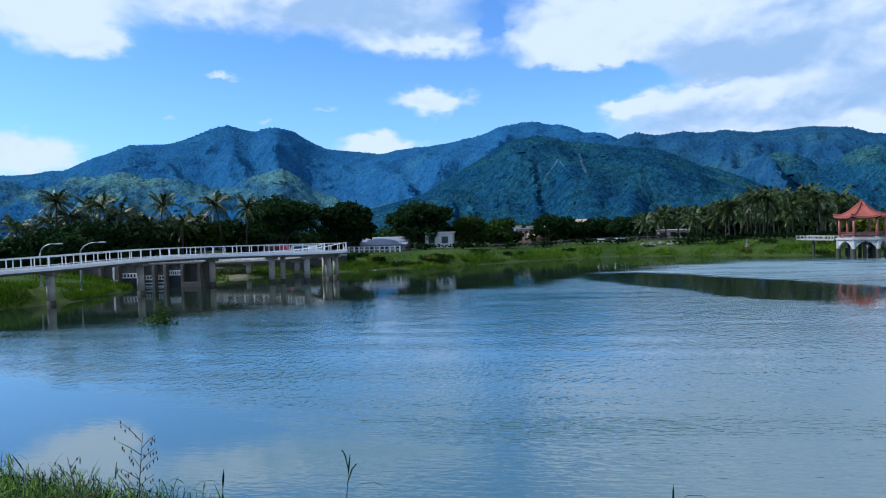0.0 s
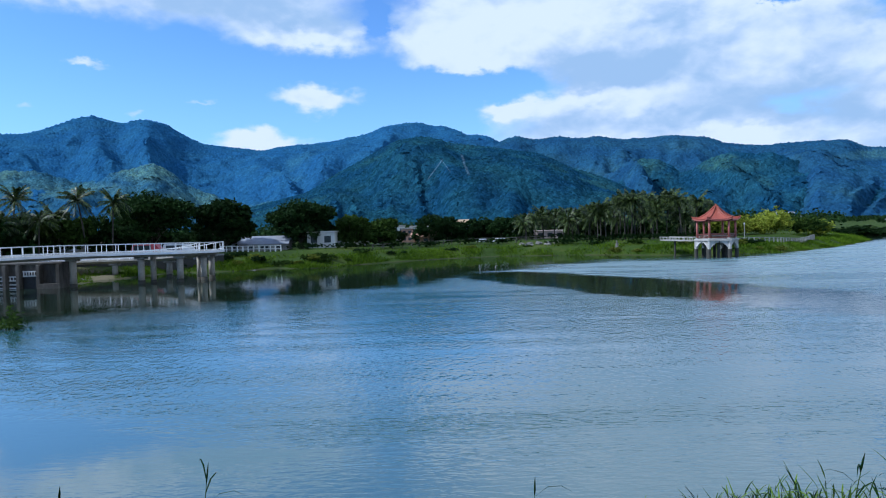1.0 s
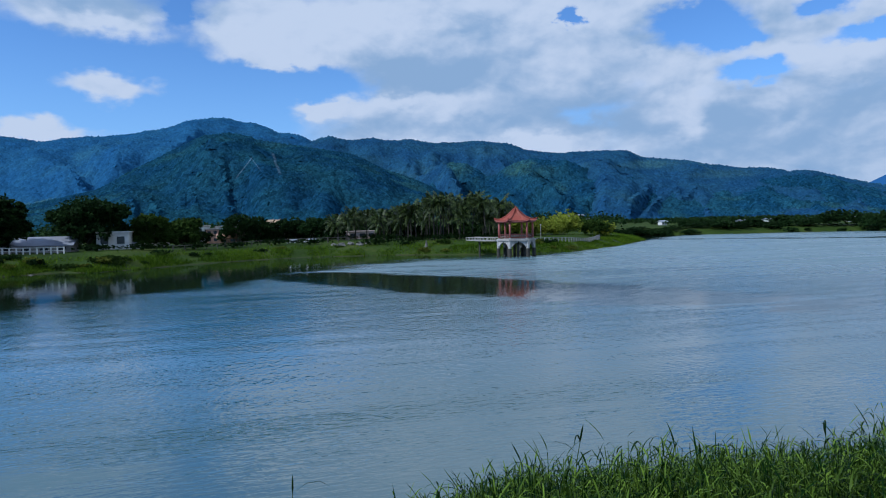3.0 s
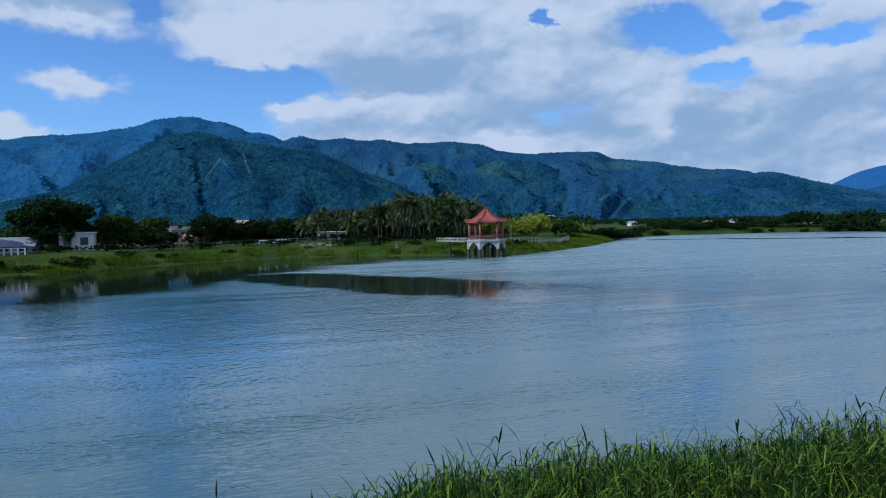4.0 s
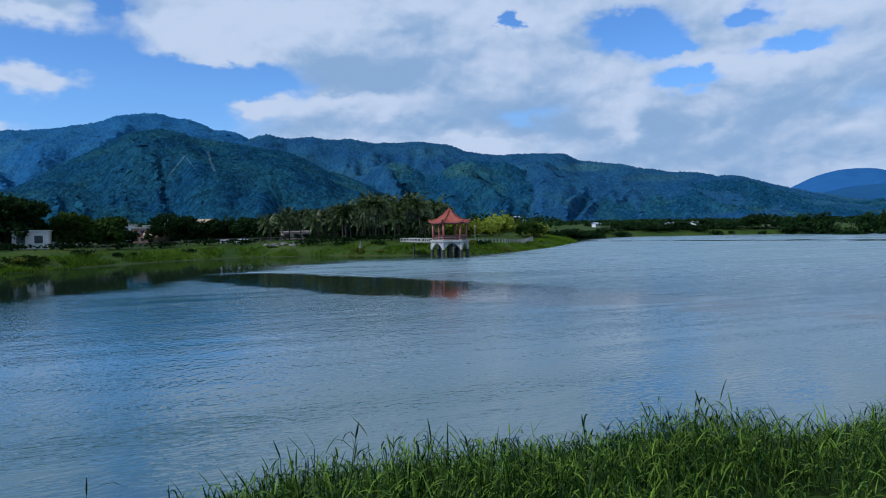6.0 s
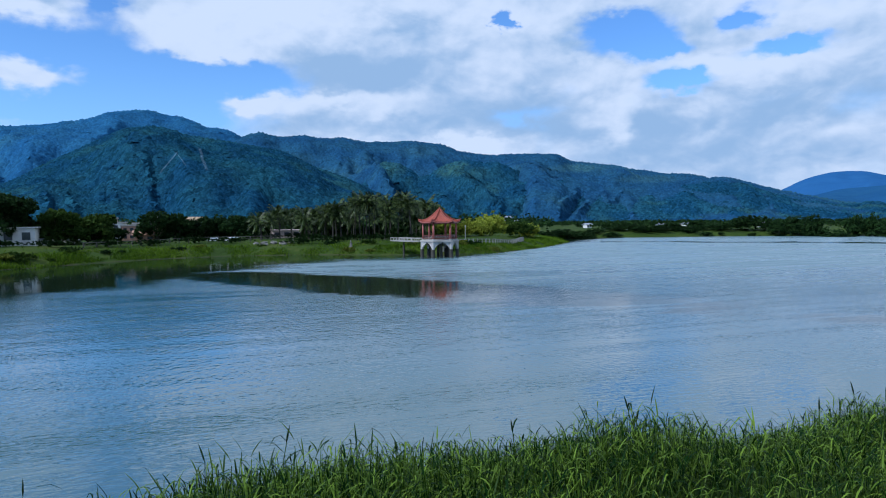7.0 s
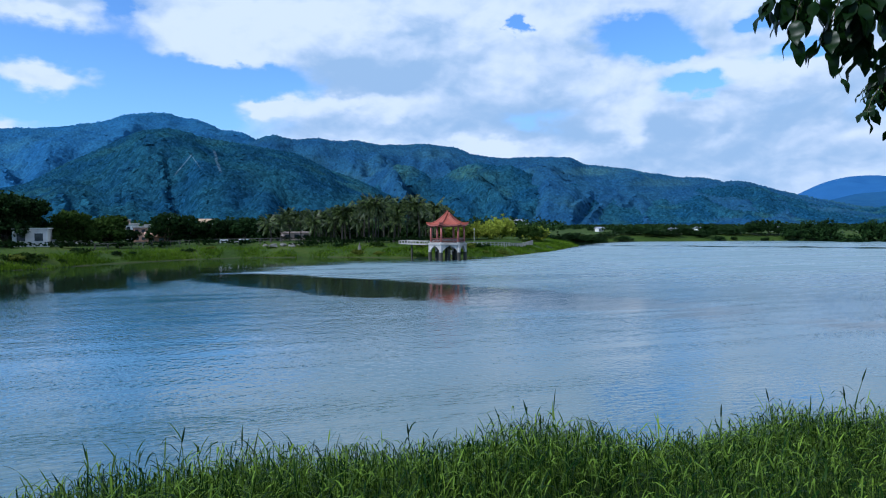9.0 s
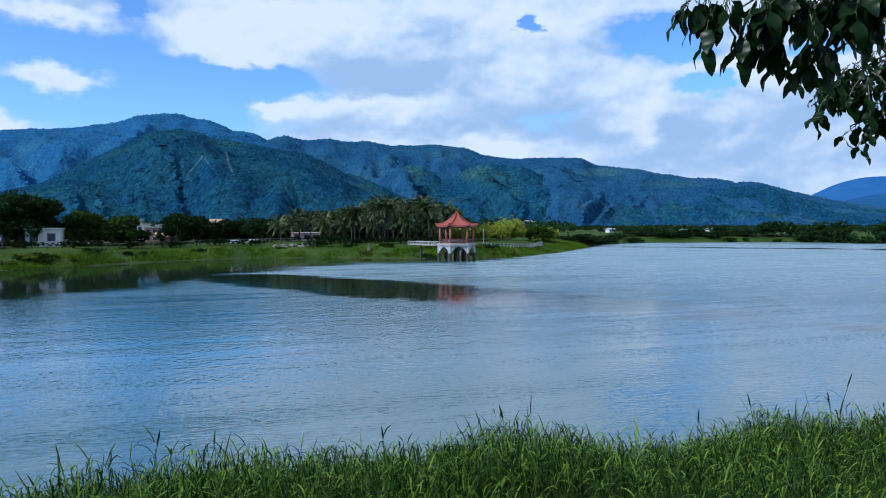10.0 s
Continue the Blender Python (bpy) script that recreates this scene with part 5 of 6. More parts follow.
def make_fence(points, label, height=0.95, gap=2, material=M_WHITE, group="shore fences", bars=True):
    """A low post and rail fence along the shore."""
    line = smooth_line([(x, y, ground_z(x, y)) for x, y in points], 0.8)
    root = tagged(new("fence"), label, "fence", group)
    part("top_rail", sweep([p + Vector((0, 0, height)) for p in line], [(-0.06, -0.06), (0.06, -0.06), (0.06, 0.05), (-0.06, 0.05)]), material, root)
    if bars:
        part("middle_rail", sweep([p + Vector((0, 0, height * 0.5)) for p in line], [(-0.04, -0.04), (0.04, -0.04), (0.04, 0.04), (-0.04, 0.04)]), material, root)
    for i in range(0, len(line), gap):
        p = line[i]
        part("post", boxed(p.x - 0.09, p.x + 0.09, p.y - 0.09, p.y + 0.09, p.z - 0.3, p.z + height + 0.06, 0.015), material, root)


make_fence([(-31, 107.5), (-28, 107.7), (-25, 108), (-21.5, 108.4)], "white concrete post and rail fence above the grassy bank", 0.9, 1)
make_fence([(-8, 113), (0, 120), (10, 125), (22, 126)], "weathered grey post and rail fence in front of the village", 0.8, 2, M_SLUICE)
make_fence([(44.5, 102.6), (49, 107), (56, 109), (63, 114), (70, 122)], "white concrete railing along the lakeside path", 0.8, 1, M_DIRTY_WHITE)


def make_retaining_wall():
    root = tagged(new("retaining_wall"), "dark concrete retaining wall behind the footbridge", "wall")
    line = smooth_line([(-54, 87.5, 0), (-46, 88, 0), (-38, 90.5, 0), (-32, 93.6, 0), (-26, 95, 0)], 1.0)
    part("wall", sweep(line, [(-0.25, -2.0), (0.25, -2.0), (0.2, 2.1), (-0.2, 2.1)]), M_DARK_CONCRETE, root)
    part("coping", sweep(line, [(-0.3, 2.1), (0.3, 2.1), (0.3, 2.3), (-0.3, 2.3)]), M_CONCRETE, root)


make_retaining_wall()


def make_walkway():
    root = tagged(new("pavilion_walkway"), "short white concrete footbridge from the bank to the pavilion", "footbridge")
    line = smooth_line([(39.1, 96.8, 2.4), (38.2, 99.0, 2.4), (37.6, 101.4, 2.4), (37.2, 105.0, 2.4)], 0.5)
    part("deck", sweep(line, [(-0.8, 0), (0.8, 0), (0.8, -0.16), (-0.8, -0.16)]), M_CONCRETE, root)
    for u in (-0.72, 0.72):
        part("rail", sweep(side_line(line, u, 0.34), [(-0.05, 0), (0.05, 0), (0.05, 0.09), (-0.05, 0.09)]), M_CONCRETE, root)
        for p in side_line(line, u, 0)[1::2]:
            part("post", boxed(p.x - 0.07, p.x + 0.07, p.y - 0.07, p.y + 0.07, p.z, p.z + 0.36, 0.02), M_CONCRETE, root)
    p = line[9]
    part("stilt", tube(bmesh.new(), [(p.x, p.y, -2.2), (p.x, p.y, p.z - 0.16)], 0.14, 10), M_DARK_CONCRETE, root)


make_walkway()


# ---- lamps and poles ----
def street_lamp(x, y, h, reach, turn, label):
    z = ground_z(x, y)
    root = tagged(new("street_lamp"), label, "street lamp", "street lamps")
    root.matrix_basis = pose(x, y, z, 0, 0, turn)
    pts = [(0, 0, -0.2), (0, 0, h * 0.75)] + [(reach * (1 - math.cos(a)), 0, h * 0.75 + h * 0.22 * math.sin(a)) for a in (0.4, 0.8, 1.2, 1.5)] + [(reach * 1.35, 0, h * 0.97)]
    part("pole", tube(bmesh.new(), pts, [0.07, 0.055, 0.045, 0.04, 0.04, 0.04, 0.035], 8), M_GREY_METAL, root, smooth=True)
    part("base", tube(bmesh.new(), [(0, 0, -0.1), (0, 0, 0.35)], [0.18, 0.14], 8), M_CONCRETE, root)
    part("lamp_head", boxed(reach * 1.3, reach * 1.3 + 0.6, -0.13, 0.13, h * 0.955, h * 0.985, 0.02), M_GREY_METAL, root)


street_lamp(-44.3, 57, 4.0, 1.2, 5, "grey street lamp with a curved arm behind the footbridge")
street_lamp(-42.5, 60, 4.9, 1.5, 5, "taller grey street lamp with a curved arm behind the footbridge")


def path_lamp(x, y, h, label="slim white path lamp post on the lake shore"):
    root = tagged(new("path_lamp"), label, "lamp post", "path lamps")
    root.matrix_basis = pose(x, y, ground_z(x, y))
    part("post", tube(bmesh.new(), [(0, 0, -0.2), (0, 0, h)], [0.06, 0.045], 8), M_CONCRETE, root)
    part("lantern", tube(bmesh.new(), [(0, 0, h), (0, 0, h + 0.08), (0, 0, h + 0.3), (0, 0, h + 0.4)], [0.05, 0.11, 0.12, 0.03], 8), M_CONCRETE, root)


for x, y, h in ((52.6, 111.5, 2.4), (-51.2, 100, 2.0), (-49.2, 100, 2.9)):
    path_lamp(x, y, h)


# ---- houses ----
def house(name, x, y, w, d, wall_h, roof_h, wall_mat, roof_mat, label, windows=3, turn=0.0, flat=False, z=None, storeys=1):
    root = tagged(new(name), label, "house", "village houses")
    root.matrix_basis = pose(x, y, ground_z(x, y) - 0.1 if z is None else z, 0, 0, turn)
    part("wall", boxed(-w / 2, w / 2, -d / 2, d / 2, 0, wall_h, 0.02), wall_mat, root)
    if flat:
        part("roof", boxed(-w / 2 - 0.2, w / 2 + 0.2, -d / 2 - 0.2, d / 2 + 0.2, wall_h, wall_h + roof_h, 0.03), roof_mat, root)
    else:
        bm = bmesh.new()
        e = 0.5
        prof = [(-d / 2 - e, wall_h - 0.1), (0, wall_h + roof_h), (d / 2 + e, wall_h - 0.1), (d / 2 + e, wall_h + 0.02), (0, wall_h + roof_h + 0.14), (-d / 2 - e, wall_h + 0.02)]
        a = [bm.verts.new((-w / 2 - e, u, v)) for u, v in prof]
        b = [bm.verts.new((w / 2 + e, u, v)) for u, v in prof]
        for i in range(6):
            bm.faces.new((a[i], a[(i + 1) % 6], b[(i + 1) % 6], b[i]))
        for r in (a, b):
            bm.faces.new(r[:2] + r[4:])
            bm.faces.new(r[1:5])
        bmesh.ops.recalc_face_normals(bm, faces=bm.faces)
        part("roof", bm, roof_mat, root)
        for sx in (-w / 2, w / 2):
            bm = bmesh.new()
            t = [bm.verts.new((sx + k, u, v)) for k in (-0.05, 0.05) for u, v in ((-d / 2, wall_h), (d / 2, wall_h), (0, wall_h + roof_h - 0.1))]
            bm.faces.new(t[:3])
            bm.faces.new(t[3:])
            for i in range(3):
                bm.faces.new((t[i], t[(i + 1) % 3], t[3 + (i + 1) % 3], t[3 + i]))
            part("gable", bm, wall_mat, root)
    sh = wall_h / storeys
    for s in range(storeys):
        for i in range(windows):
            cx = -w / 2 + w * (i + 0.5) / windows
            ww = min(1.1, w / windows * 0.55)
            z0, z1 = s * sh + sh * 0.36, s * sh + sh * 0.78
            win = part("window", boxed(cx - ww / 2, cx + ww / 2, -d / 2 - 0.05, -d / 2 + 0.05, z0, z1), M_GLASS, root)
            part("window_sill", boxed(cx - ww / 2 - 0.08, cx + ww / 2 + 0.08, -d / 2 - 0.14, -d / 2 - 0.05, z0 - 0.1, z0), wall_mat, win)
    return root


house("shed", -27.2, 117, 9.6, 5.0, 1.15, 1.15, M_CONCRETE, M_SHEET_ROOF, "long low shed with a pale blue-grey sheet roof", 4)
house("house", -17.0, 118.5, 4.6, 4, 2.7, 0.2, M_PLASTER, M_PLASTER, "white plastered house half hidden behind a tree", 2, flat=True)
house("house", -14.6, 121, 2.4, 3, 0.9, 0.3, M_PLASTER, M_SHEET_ROOF, "small white hut with a flat pale roof", 2, flat=True)
house("house", -3.6, 148, 2.4, 4, 2.9, 0.3, M_SALMON, M_CONCRETE, "narrow pale two-storey house among dark trees", 2, flat=True, storeys=2)
house("house", -6.2, 165, 2.6, 4, 3.4, 0.3, M_PLASTER, M_CONCRETE, "pale concrete house with a flat roof", 2, flat=True, storeys=2)
house("house", -0.4, 140, 3.4, 4, 1.3, 0.7, M_SALMON, M_SALMON, "low salmon-coloured house with a pitched roof", 2)
house("house", 10.4, 205, 3.8, 4, 4.1, 0.9, M_PLASTER, M_OCHRE, "pale house with an ochre roof above the trees", 2, storeys=2)
house("house", 26.6, 147, 6.0, 4, 1.75, 0.15, M_PINKISH, M_PINKISH, "long pinkish white building behind the palm trunks", 3, flat=True)
house("house", -8.6, 172, 3.0, 4, 4.4, 0.3, M_SALMON, M_CONCRETE, "pale salmon town house with a flat roof", 2, flat=True, storeys=2)
house("house", -1.6, 158, 3.2, 4, 3.2, 0.4, M_PLASTER, M_CONCRETE, "small pale town house among the trees", 2, flat=True, storeys=2)
house("house", -83.0, 101, 3.2, 4, 2.7, 0.5, M_PLASTER, M_CONCRETE, "white house behind the footbridge approach", 2)
house("house", -48.0, 93.5, 5.0, 3, 1.5, 0.5, M_CONCRETE, M_SHEET_ROOF, "low grey shelter behind the shore walkway", 3)
for x, y, w, h, lab in ((150, 288, 7, 5.0, "white terraced building at the foot of the hill"), (156, 292, 5, 3.6, "white building at the foot of the hill"), (190, 226, 1.8, 1.3, "small white house on the far shore"), (199, 222, 1.6, 1.5, "small white house with a pale roof on the far shore"), (232, 215, 2.4, 1.6, "low white house between dark far trees"), (136, 250, 2.2, 1.4, "small pale house on the valley floor"), (120, 246, 1.8, 1.3, "small pale house on the valley floor"), (172, 252, 2.4, 1.5, "pale farm building on the valley floor")):
    house("house", x, y, w, 3, h, 0.5, M_PLASTER, M_SHEET_ROOF, lab, 2)
house("boat_shelter", 196, 166, 7.0, 3.5, 0.9, 0.5, M_DARK_OPENING, M_DARK_OPENING, "dark low shelter at the far waterline", 3)


def water_tower(x, y):
    root = tagged(new("rooftop_tower"), "slim white tower with a tank above the trees", "tower")
    root.matrix_basis = pose(x, y, ground_z(x, y))
    part("shaft", boxed(-0.45, 0.45, -0.45, 0.45, -0.2, 4.6, 0.03), M_PLASTER, root)
    part("tank", tube(bmesh.new(), [(0, 0, 4.6), (0, 0, 5.3), (0, 0, 5.6)], [0.55, 0.55, 0.15], 12), M_CAR_WHITE, root)
    part("rim", boxed(-0.6, 0.6, -0.6, 0.6, 4.5, 4.62), M_PLASTER, root)


water_tower(1.0, 176)


# ---- vehicles ----
def car(x, y, turn, paint, label, van=False, z=None):
    root = tagged(new("van" if van else "car"), label, "van" if van else "car", "parked vehicles")
    root.matrix_basis = pose(x, y, ground_z(x, y) if z is None else z, 0, 0, turn)
    L, W, H = (4.6, 1.8, 1.95) if van else (4.2, 1.7, 1.45)
    bm = bmesh.new()
    prof = [(-L / 2, 0.3), (-L / 2, 0.8), (-L / 2 + 0.3, H), (L / 2 - 1.1, H), (L / 2 - 0.35, 0.95), (L / 2, 0.85), (L / 2, 0.3)] if van else [(-L / 2, 0.3), (-L / 2, 0.85), (-L / 2 + 0.7, 0.92), (-L / 2 + 1.1, H), (L / 2 - 1.7, H), (L / 2 - 1.0, 0.92), (L / 2, 0.75), (L / 2, 0.3)]
    a = [bm.verts.new((u, -W / 2, v)) for u, v in prof]
    b = [bm.verts.new((u, W / 2, v)) for u, v in prof]
    bm.faces.new(a)
    bm.faces.new(b[::-1])
    for i in range(len(prof)):
        j = (i + 1) % len(prof)
        bm.faces.new((a[j], a[i], b[i], b[j]))
    bmesh.ops.bevel(bm, geom=bm.edges[:], offset=0.05, segments=2, affect="EDGES")
    part("body", bm, paint, root, smooth=False)
    for sy in (-1, 1):
        part("side_window", boxed(-L / 2 + (0.5 if van else 1.15), L / 2 - 1.7, sy * W / 2 - 0.03, sy * W / 2 + 0.012, 1.0, H - 0.16), M_GLASS, root)
        for sx in (-L / 2 + 0.8, L / 2 - 0.8):
            wheel = part("wheel", tube(bmesh.new(), [(sx, sy * W / 2 - 0.1, 0.32), (sx, sy * W / 2 + 0.06, 0.32)], 0.32, 14), M_RUBBER, root)
            part("rim", tube(bmesh.new(), [(sx, sy * W / 2 + 0.055, 0.32), (sx, sy * W / 2 + 0.07, 0.32)] if sy > 0 else [(sx, -W / 2 - 0.11, 0.32), (sx, -W / 2 - 0.10, 0.32)], 0.18, 10), M_GREY_METAL, wheel)


car(11.6, 131, 5, M_CAR_WHITE, "white car parked behind the shore fence", z=1.25)
car(15.0, 131.5, 8, M_CAR_WHITE, "second white car parked behind the shore fence", z=1.3)
car(-12.0, 128, 0, M_CAR_WHITE, "white car parked under the trees")
car(-38.6, 99, 3, M_CAR_RED, "red van parked behind the footbridge", True)
car(-34.6, 100, 0, M_CAR_WHITE, "white van parked behind the footbridge", True)


# ---- stones, statue, hedges, understorey ----
def rock_mesh(r, seed):
    bm = bmesh.new()
    bmesh.ops.create_icosphere(bm, subdivisions=2, radius=r)
    for v in bm.verts:
        v.co *= 0.75 + 0.5 * noise.noise(v.co * 1.4 / r + Vector((seed, 0, 0)))
        v.co.z *= 0.6
    return link_mesh("rock", bm, M_STONE)


rocks = [rock_mesh(0.9, k * 3.7) for k in range(3)]
for k, (x, y, s) in enumerate(((19.0, 121, 1.2), (20.6, 121.5, 0.9), (22.0, 120.4, 1.1), (17.6, 122, 0.7), (23.6, 121.6, 0.8), (-22.2, 93.2, 0.5), (-20.9, 94.3, 0.4), (-17.0, 92.4, 0.5), (-15.2, 92.6, 0.4), (-38.0, 79.0, 0.5), (-38.6, 77.6, 0.4))):
    ob = tagged(new("boulder", rocks[k % 3]), "rough grey boulder on the lake shore", "rock", "shore boulders")
    ob.matrix_basis = pose(x, y, ground_z(x, y) + 0.1, 0, 0, 70 * k) @ Matrix.Scale(s, 4)
st = thing("statue", tube(bmesh.new(), [(0, 0, 0), (0, 0, 0.3), (0, 0, 0.32), (0.04, 0, 0.8), (0.02, 0, 1.05), (0, 0, 1.15), (0, 0, 1.35)], [0.38, 0.38, 0.2, 0.24, 0.09, 0.14, 0.03], 12), M_STONE,
           "small pale grey stone figure on the lawn", "statue", at=pose(32.0, 112.5, ground_z(32.0, 112.5) - 0.15), smooth=True)

edge_bush = [bush_mesh(3.0, 1.8, 1.0, 130 + k, (M_LEAF_MID, M_LEAF_DARK, M_SCRUB)[k], 900, 0.13) for k in range(3)]
rnge = np.random.default_rng(44)
for k in range(46):
    i = 26 + int(rnge.integers(0, 14))
    (x0, y0), (x1, y1) = LAKE[i], LAKE[(i + 1) % len(LAKE)]
    t = rnge.uniform(0, 1)
    nx, ny = -(y1 - y0), x1 - x0
    off = rnge.uniform(0.6, 7.0) / math.hypot(nx, ny)
    x, y = x0 + (x1 - x0) * t + nx * off, y0 + (y1 - y0) * t + ny * off
    if ground_z(x, y) < 0.25:
        x, y = x - 2 * nx * off, y - 2 * ny * off
    if ground_z(x, y) < 0.25:
        continue
    ob = tagged(new("waterside_shrub", edge_bush[k % 3]), ("low green scrub mound on the lake bank", "low dark green shrub on the lake bank", "yellowish green scrub mound on the lake bank")[k % 3], "shrub", "waterside shrubs")
    ob.matrix_basis = pose(x, y, ground_z(x, y) - 0.15, 0, 0, 40 * k) @ Matrix.Scale(rnge.uniform(0.5, 1.1), 4)
hedge = bush_mesh(6.0, 1.3, 1.25, 95, M_LEAF_DARK, 1500, 0.16)
for k, (x, y, r) in enumerate(((25, 120, -8), (31, 119, -10), (37, 117, -18), (28, 124, 0), (34.5, 123.5, -5), (41, 114, -20), (40.5, 121, -15), (46.5, 117, -10), (14, 124, 4), (8, 123.5, 6), (1, 120, 12), (-5, 116, 25), (-12, 113, 10), (-18, 111.5, 5), (22.5, 141, 0), (28.5, 141.5, 0))):
    ob = tagged(new("hedge", hedge), "low dark green clipped hedge", "hedge", "hedges")
    ob.matrix_basis = pose(x, y, ground_z(x, y) - 0.1, 0, 0, r)
under = [bush_mesh(8, 4, 3.6, 100 + k, M_LEAF_DARK, 1500, 0.33) for k in range(3)]
for k in range(40):
    az = -43 + 51 * k / 40 + rngp.uniform(-0.4, 0.4)
    if -14.8 < az < -12.0 or -9.6 < az < -7.8 or -3.4 < az < -0.9:
        continue
    x, y = place(az, np.interp(az, [-43, -36, -24, -10, 8], [92, 102, 114, 130, 152]) + rngp.uniform(-2, 3))
    ob = tagged(new("shrub", under[k % 3]), "dense dark undergrowth beneath the shore trees", "shrub", "undergrowth")
    ob.matrix_basis = pose(x, y, ground_z(x, y) - 0.3, 0, 0, 30 * k) @ Matrix.Scale(rngp.uniform(0.8, 1.15), 4)
for k in range(22):
    az = 7.5 + 15.5 * k / 22
    if 7.8 < az < 11.0:
        continue
    x, y = place(az, 156 + rngp.uniform(-4, 8))
    ob = tagged(new("shrub", under[k % 3]), "dense dark undergrowth behind the palm trunks", "shrub", "undergrowth")
    ob.matrix_basis = pose(x, y, ground_z(x, y) - 0.3, 0, 0, 30 * k) @ Matrix.Scale(rngp.uniform(0.8, 1.2), 4)


# woods on the valley floor
def woods_mesh(seed, n, az0, az1, r0, r1, height, leaf):
    rng = np.random.default_rng(seed)
    a, r = np.radians(rng.uniform(az0, az1, n)), np.sqrt(rng.uniform(r0 ** 2, r1 ** 2, n))
    cx, cy = 2.2 + r * np.sin(a), r * np.cos(a)
    z0 = land_height(cx, cy)
    hh = height * rng.uniform(0.55, 1.1, n) * (0.7 + 0.6 * fbm(cx / 40, cy / 40, 2, seed))
    k = 26
    off = rng.normal(size=(n, k, 3))
    off /= np.linalg.norm(off, axis=2)[:, :, None]
    off[:, :, 2] = np.abs(off[:, :, 2]) * 1.5 - 0.5
    p = np.stack([cx, cy, z0 + hh * 0.5], -1)[:, None, :] + off * np.stack([hh * 0.5, hh * 0.5, hh * 0.5], -1)[:, None, :]
    return cards_mesh("woods", p.reshape(-1, 3), 0.9, leaf, M_LEAF_DARK, rng, 0.8)


tagged(new("woods", woods_mesh(3, 2200, -46, 31, 185, 520, 5.6, 0.5)), "dark green woods covering the valley floor", "woods", kind="stuff")
tagged(new("woods", woods_mesh(4, 1500, 29, 66, 300, 720, 3.1, 0.5)), "low dark woods on the plain beyond the lake", "woods", kind="stuff")


# reeds and tall grass on the far shore
def shore_grass(seed, n, tall=1.0, where=(-200, 200, 0, 300)):
    rng = np.random.default_rng(seed)
    far = [(LAKE[i], LAKE[(i + 1) % len(LAKE)]) for i in range(len(LAKE)) if LAKE[i][1] > 44 and LAKE[(i + 1) % len(LAKE)][1] > 44 and LAKE[i][0] < 120]
    L = np.array([math.hypot(b[0] - a[0], b[1] - a[1]) for a, b in far])
    pick = rng.choice(len(far), n, p=L / L.sum())
    P0, P1 = np.array([f[0] for f in far])[pick], np.array([f[1] for f in far])[pick]
    t = rng.uniform(0, 1, (n, 1))
    p = P0 + (P1 - P0) * t + rng.normal(size=(n, 2)) * 3.4
    d = shore_distance(p[:, 0], p[:, 1])
    keep = (d > 0.0) & (p[:, 0] > where[0]) & (p[:, 0] < where[1]) & (p[:, 1] > where[2]) & (p[:, 1] < where[3]) & (vnoise(p[:, 0] * 0.35, p[:, 1] * 0.35, 91) + rng.uniform(-0.2, 0.2, n) > 0.42)
    p = p[keep]
    n = len(p)
    z = land_height(p[:, 0], p[:, 1])
    h = tall * rng.uniform(0.25, 0.75, n) * (0.6 + 0.7 * vnoise(p[:, 0] * 0.2, p[:, 1] * 0.2, 92))
    a = rng.uniform(0, 2 * np.pi, n)
    w = rng.uniform(0.05, 0.11, n)
    dx, dy = np.cos(a) * w, np.sin(a) * w
    lean = rng.normal(size=(n, 2)) * 0.22
    co = np.stack([np.stack([p[:, 0] - dx, p[:, 1] - dy, z - 0.1], -1), np.stack([p[:, 0] + dx, p[:, 1] + dy, z - 0.1], -1), np.stack([p[:, 0] + lean[:, 0], p[:, 1] + lean[:, 1], z + h], -1)], 1).reshape(-1, 3)
    me = bpy.data.meshes.new("shore_grass")
    me.from_pydata(co.tolist(), [], np.arange(n * 3).reshape(n, 3).tolist())
    me.materials.append(M_SHORE_GRASS)
    return me


M_SHORE_GRASS = leaf_surface("shore_grass_blades", [(0.011, 0.038, 0.002), (0.115, 0.185, 0.013)], 0.08, 0.9, 0.2, island=0.3, spec=0.03)
tagged(new("shore_grass", shore_grass(6, 150000, 0.55)), "tall green and yellowish grass along the far shore", "grass", kind="stuff")
tagged(new("bank_reeds", shore_grass(16, 130000, 0.85, (-60, -38, 44, 71))), "dense green grass and reeds on the bank beside the footbridge", "grass", kind="stuff")
rngw = np.random.default_rng(15)
wp = np.concatenate([rngw.normal(size=(260, 3)) * np.array([0.55, 0.3, 0.18]) + np.array([0.1, 0, 0.2]), rngw.normal(size=(120, 3)) * np.array([0.2, 0.15, 0.3]) + np.array([0.35, 0, 0.7])])
ob = tagged(new("water_weeds", cards_mesh("water_weeds", wp, 0.5, 0.14, M_LEAF_MID, rngw, 0.35)), "clump of green water weeds standing in the lake", "water plant")
ob.matrix_basis = pose(-22.4, 39.9, 0.0)

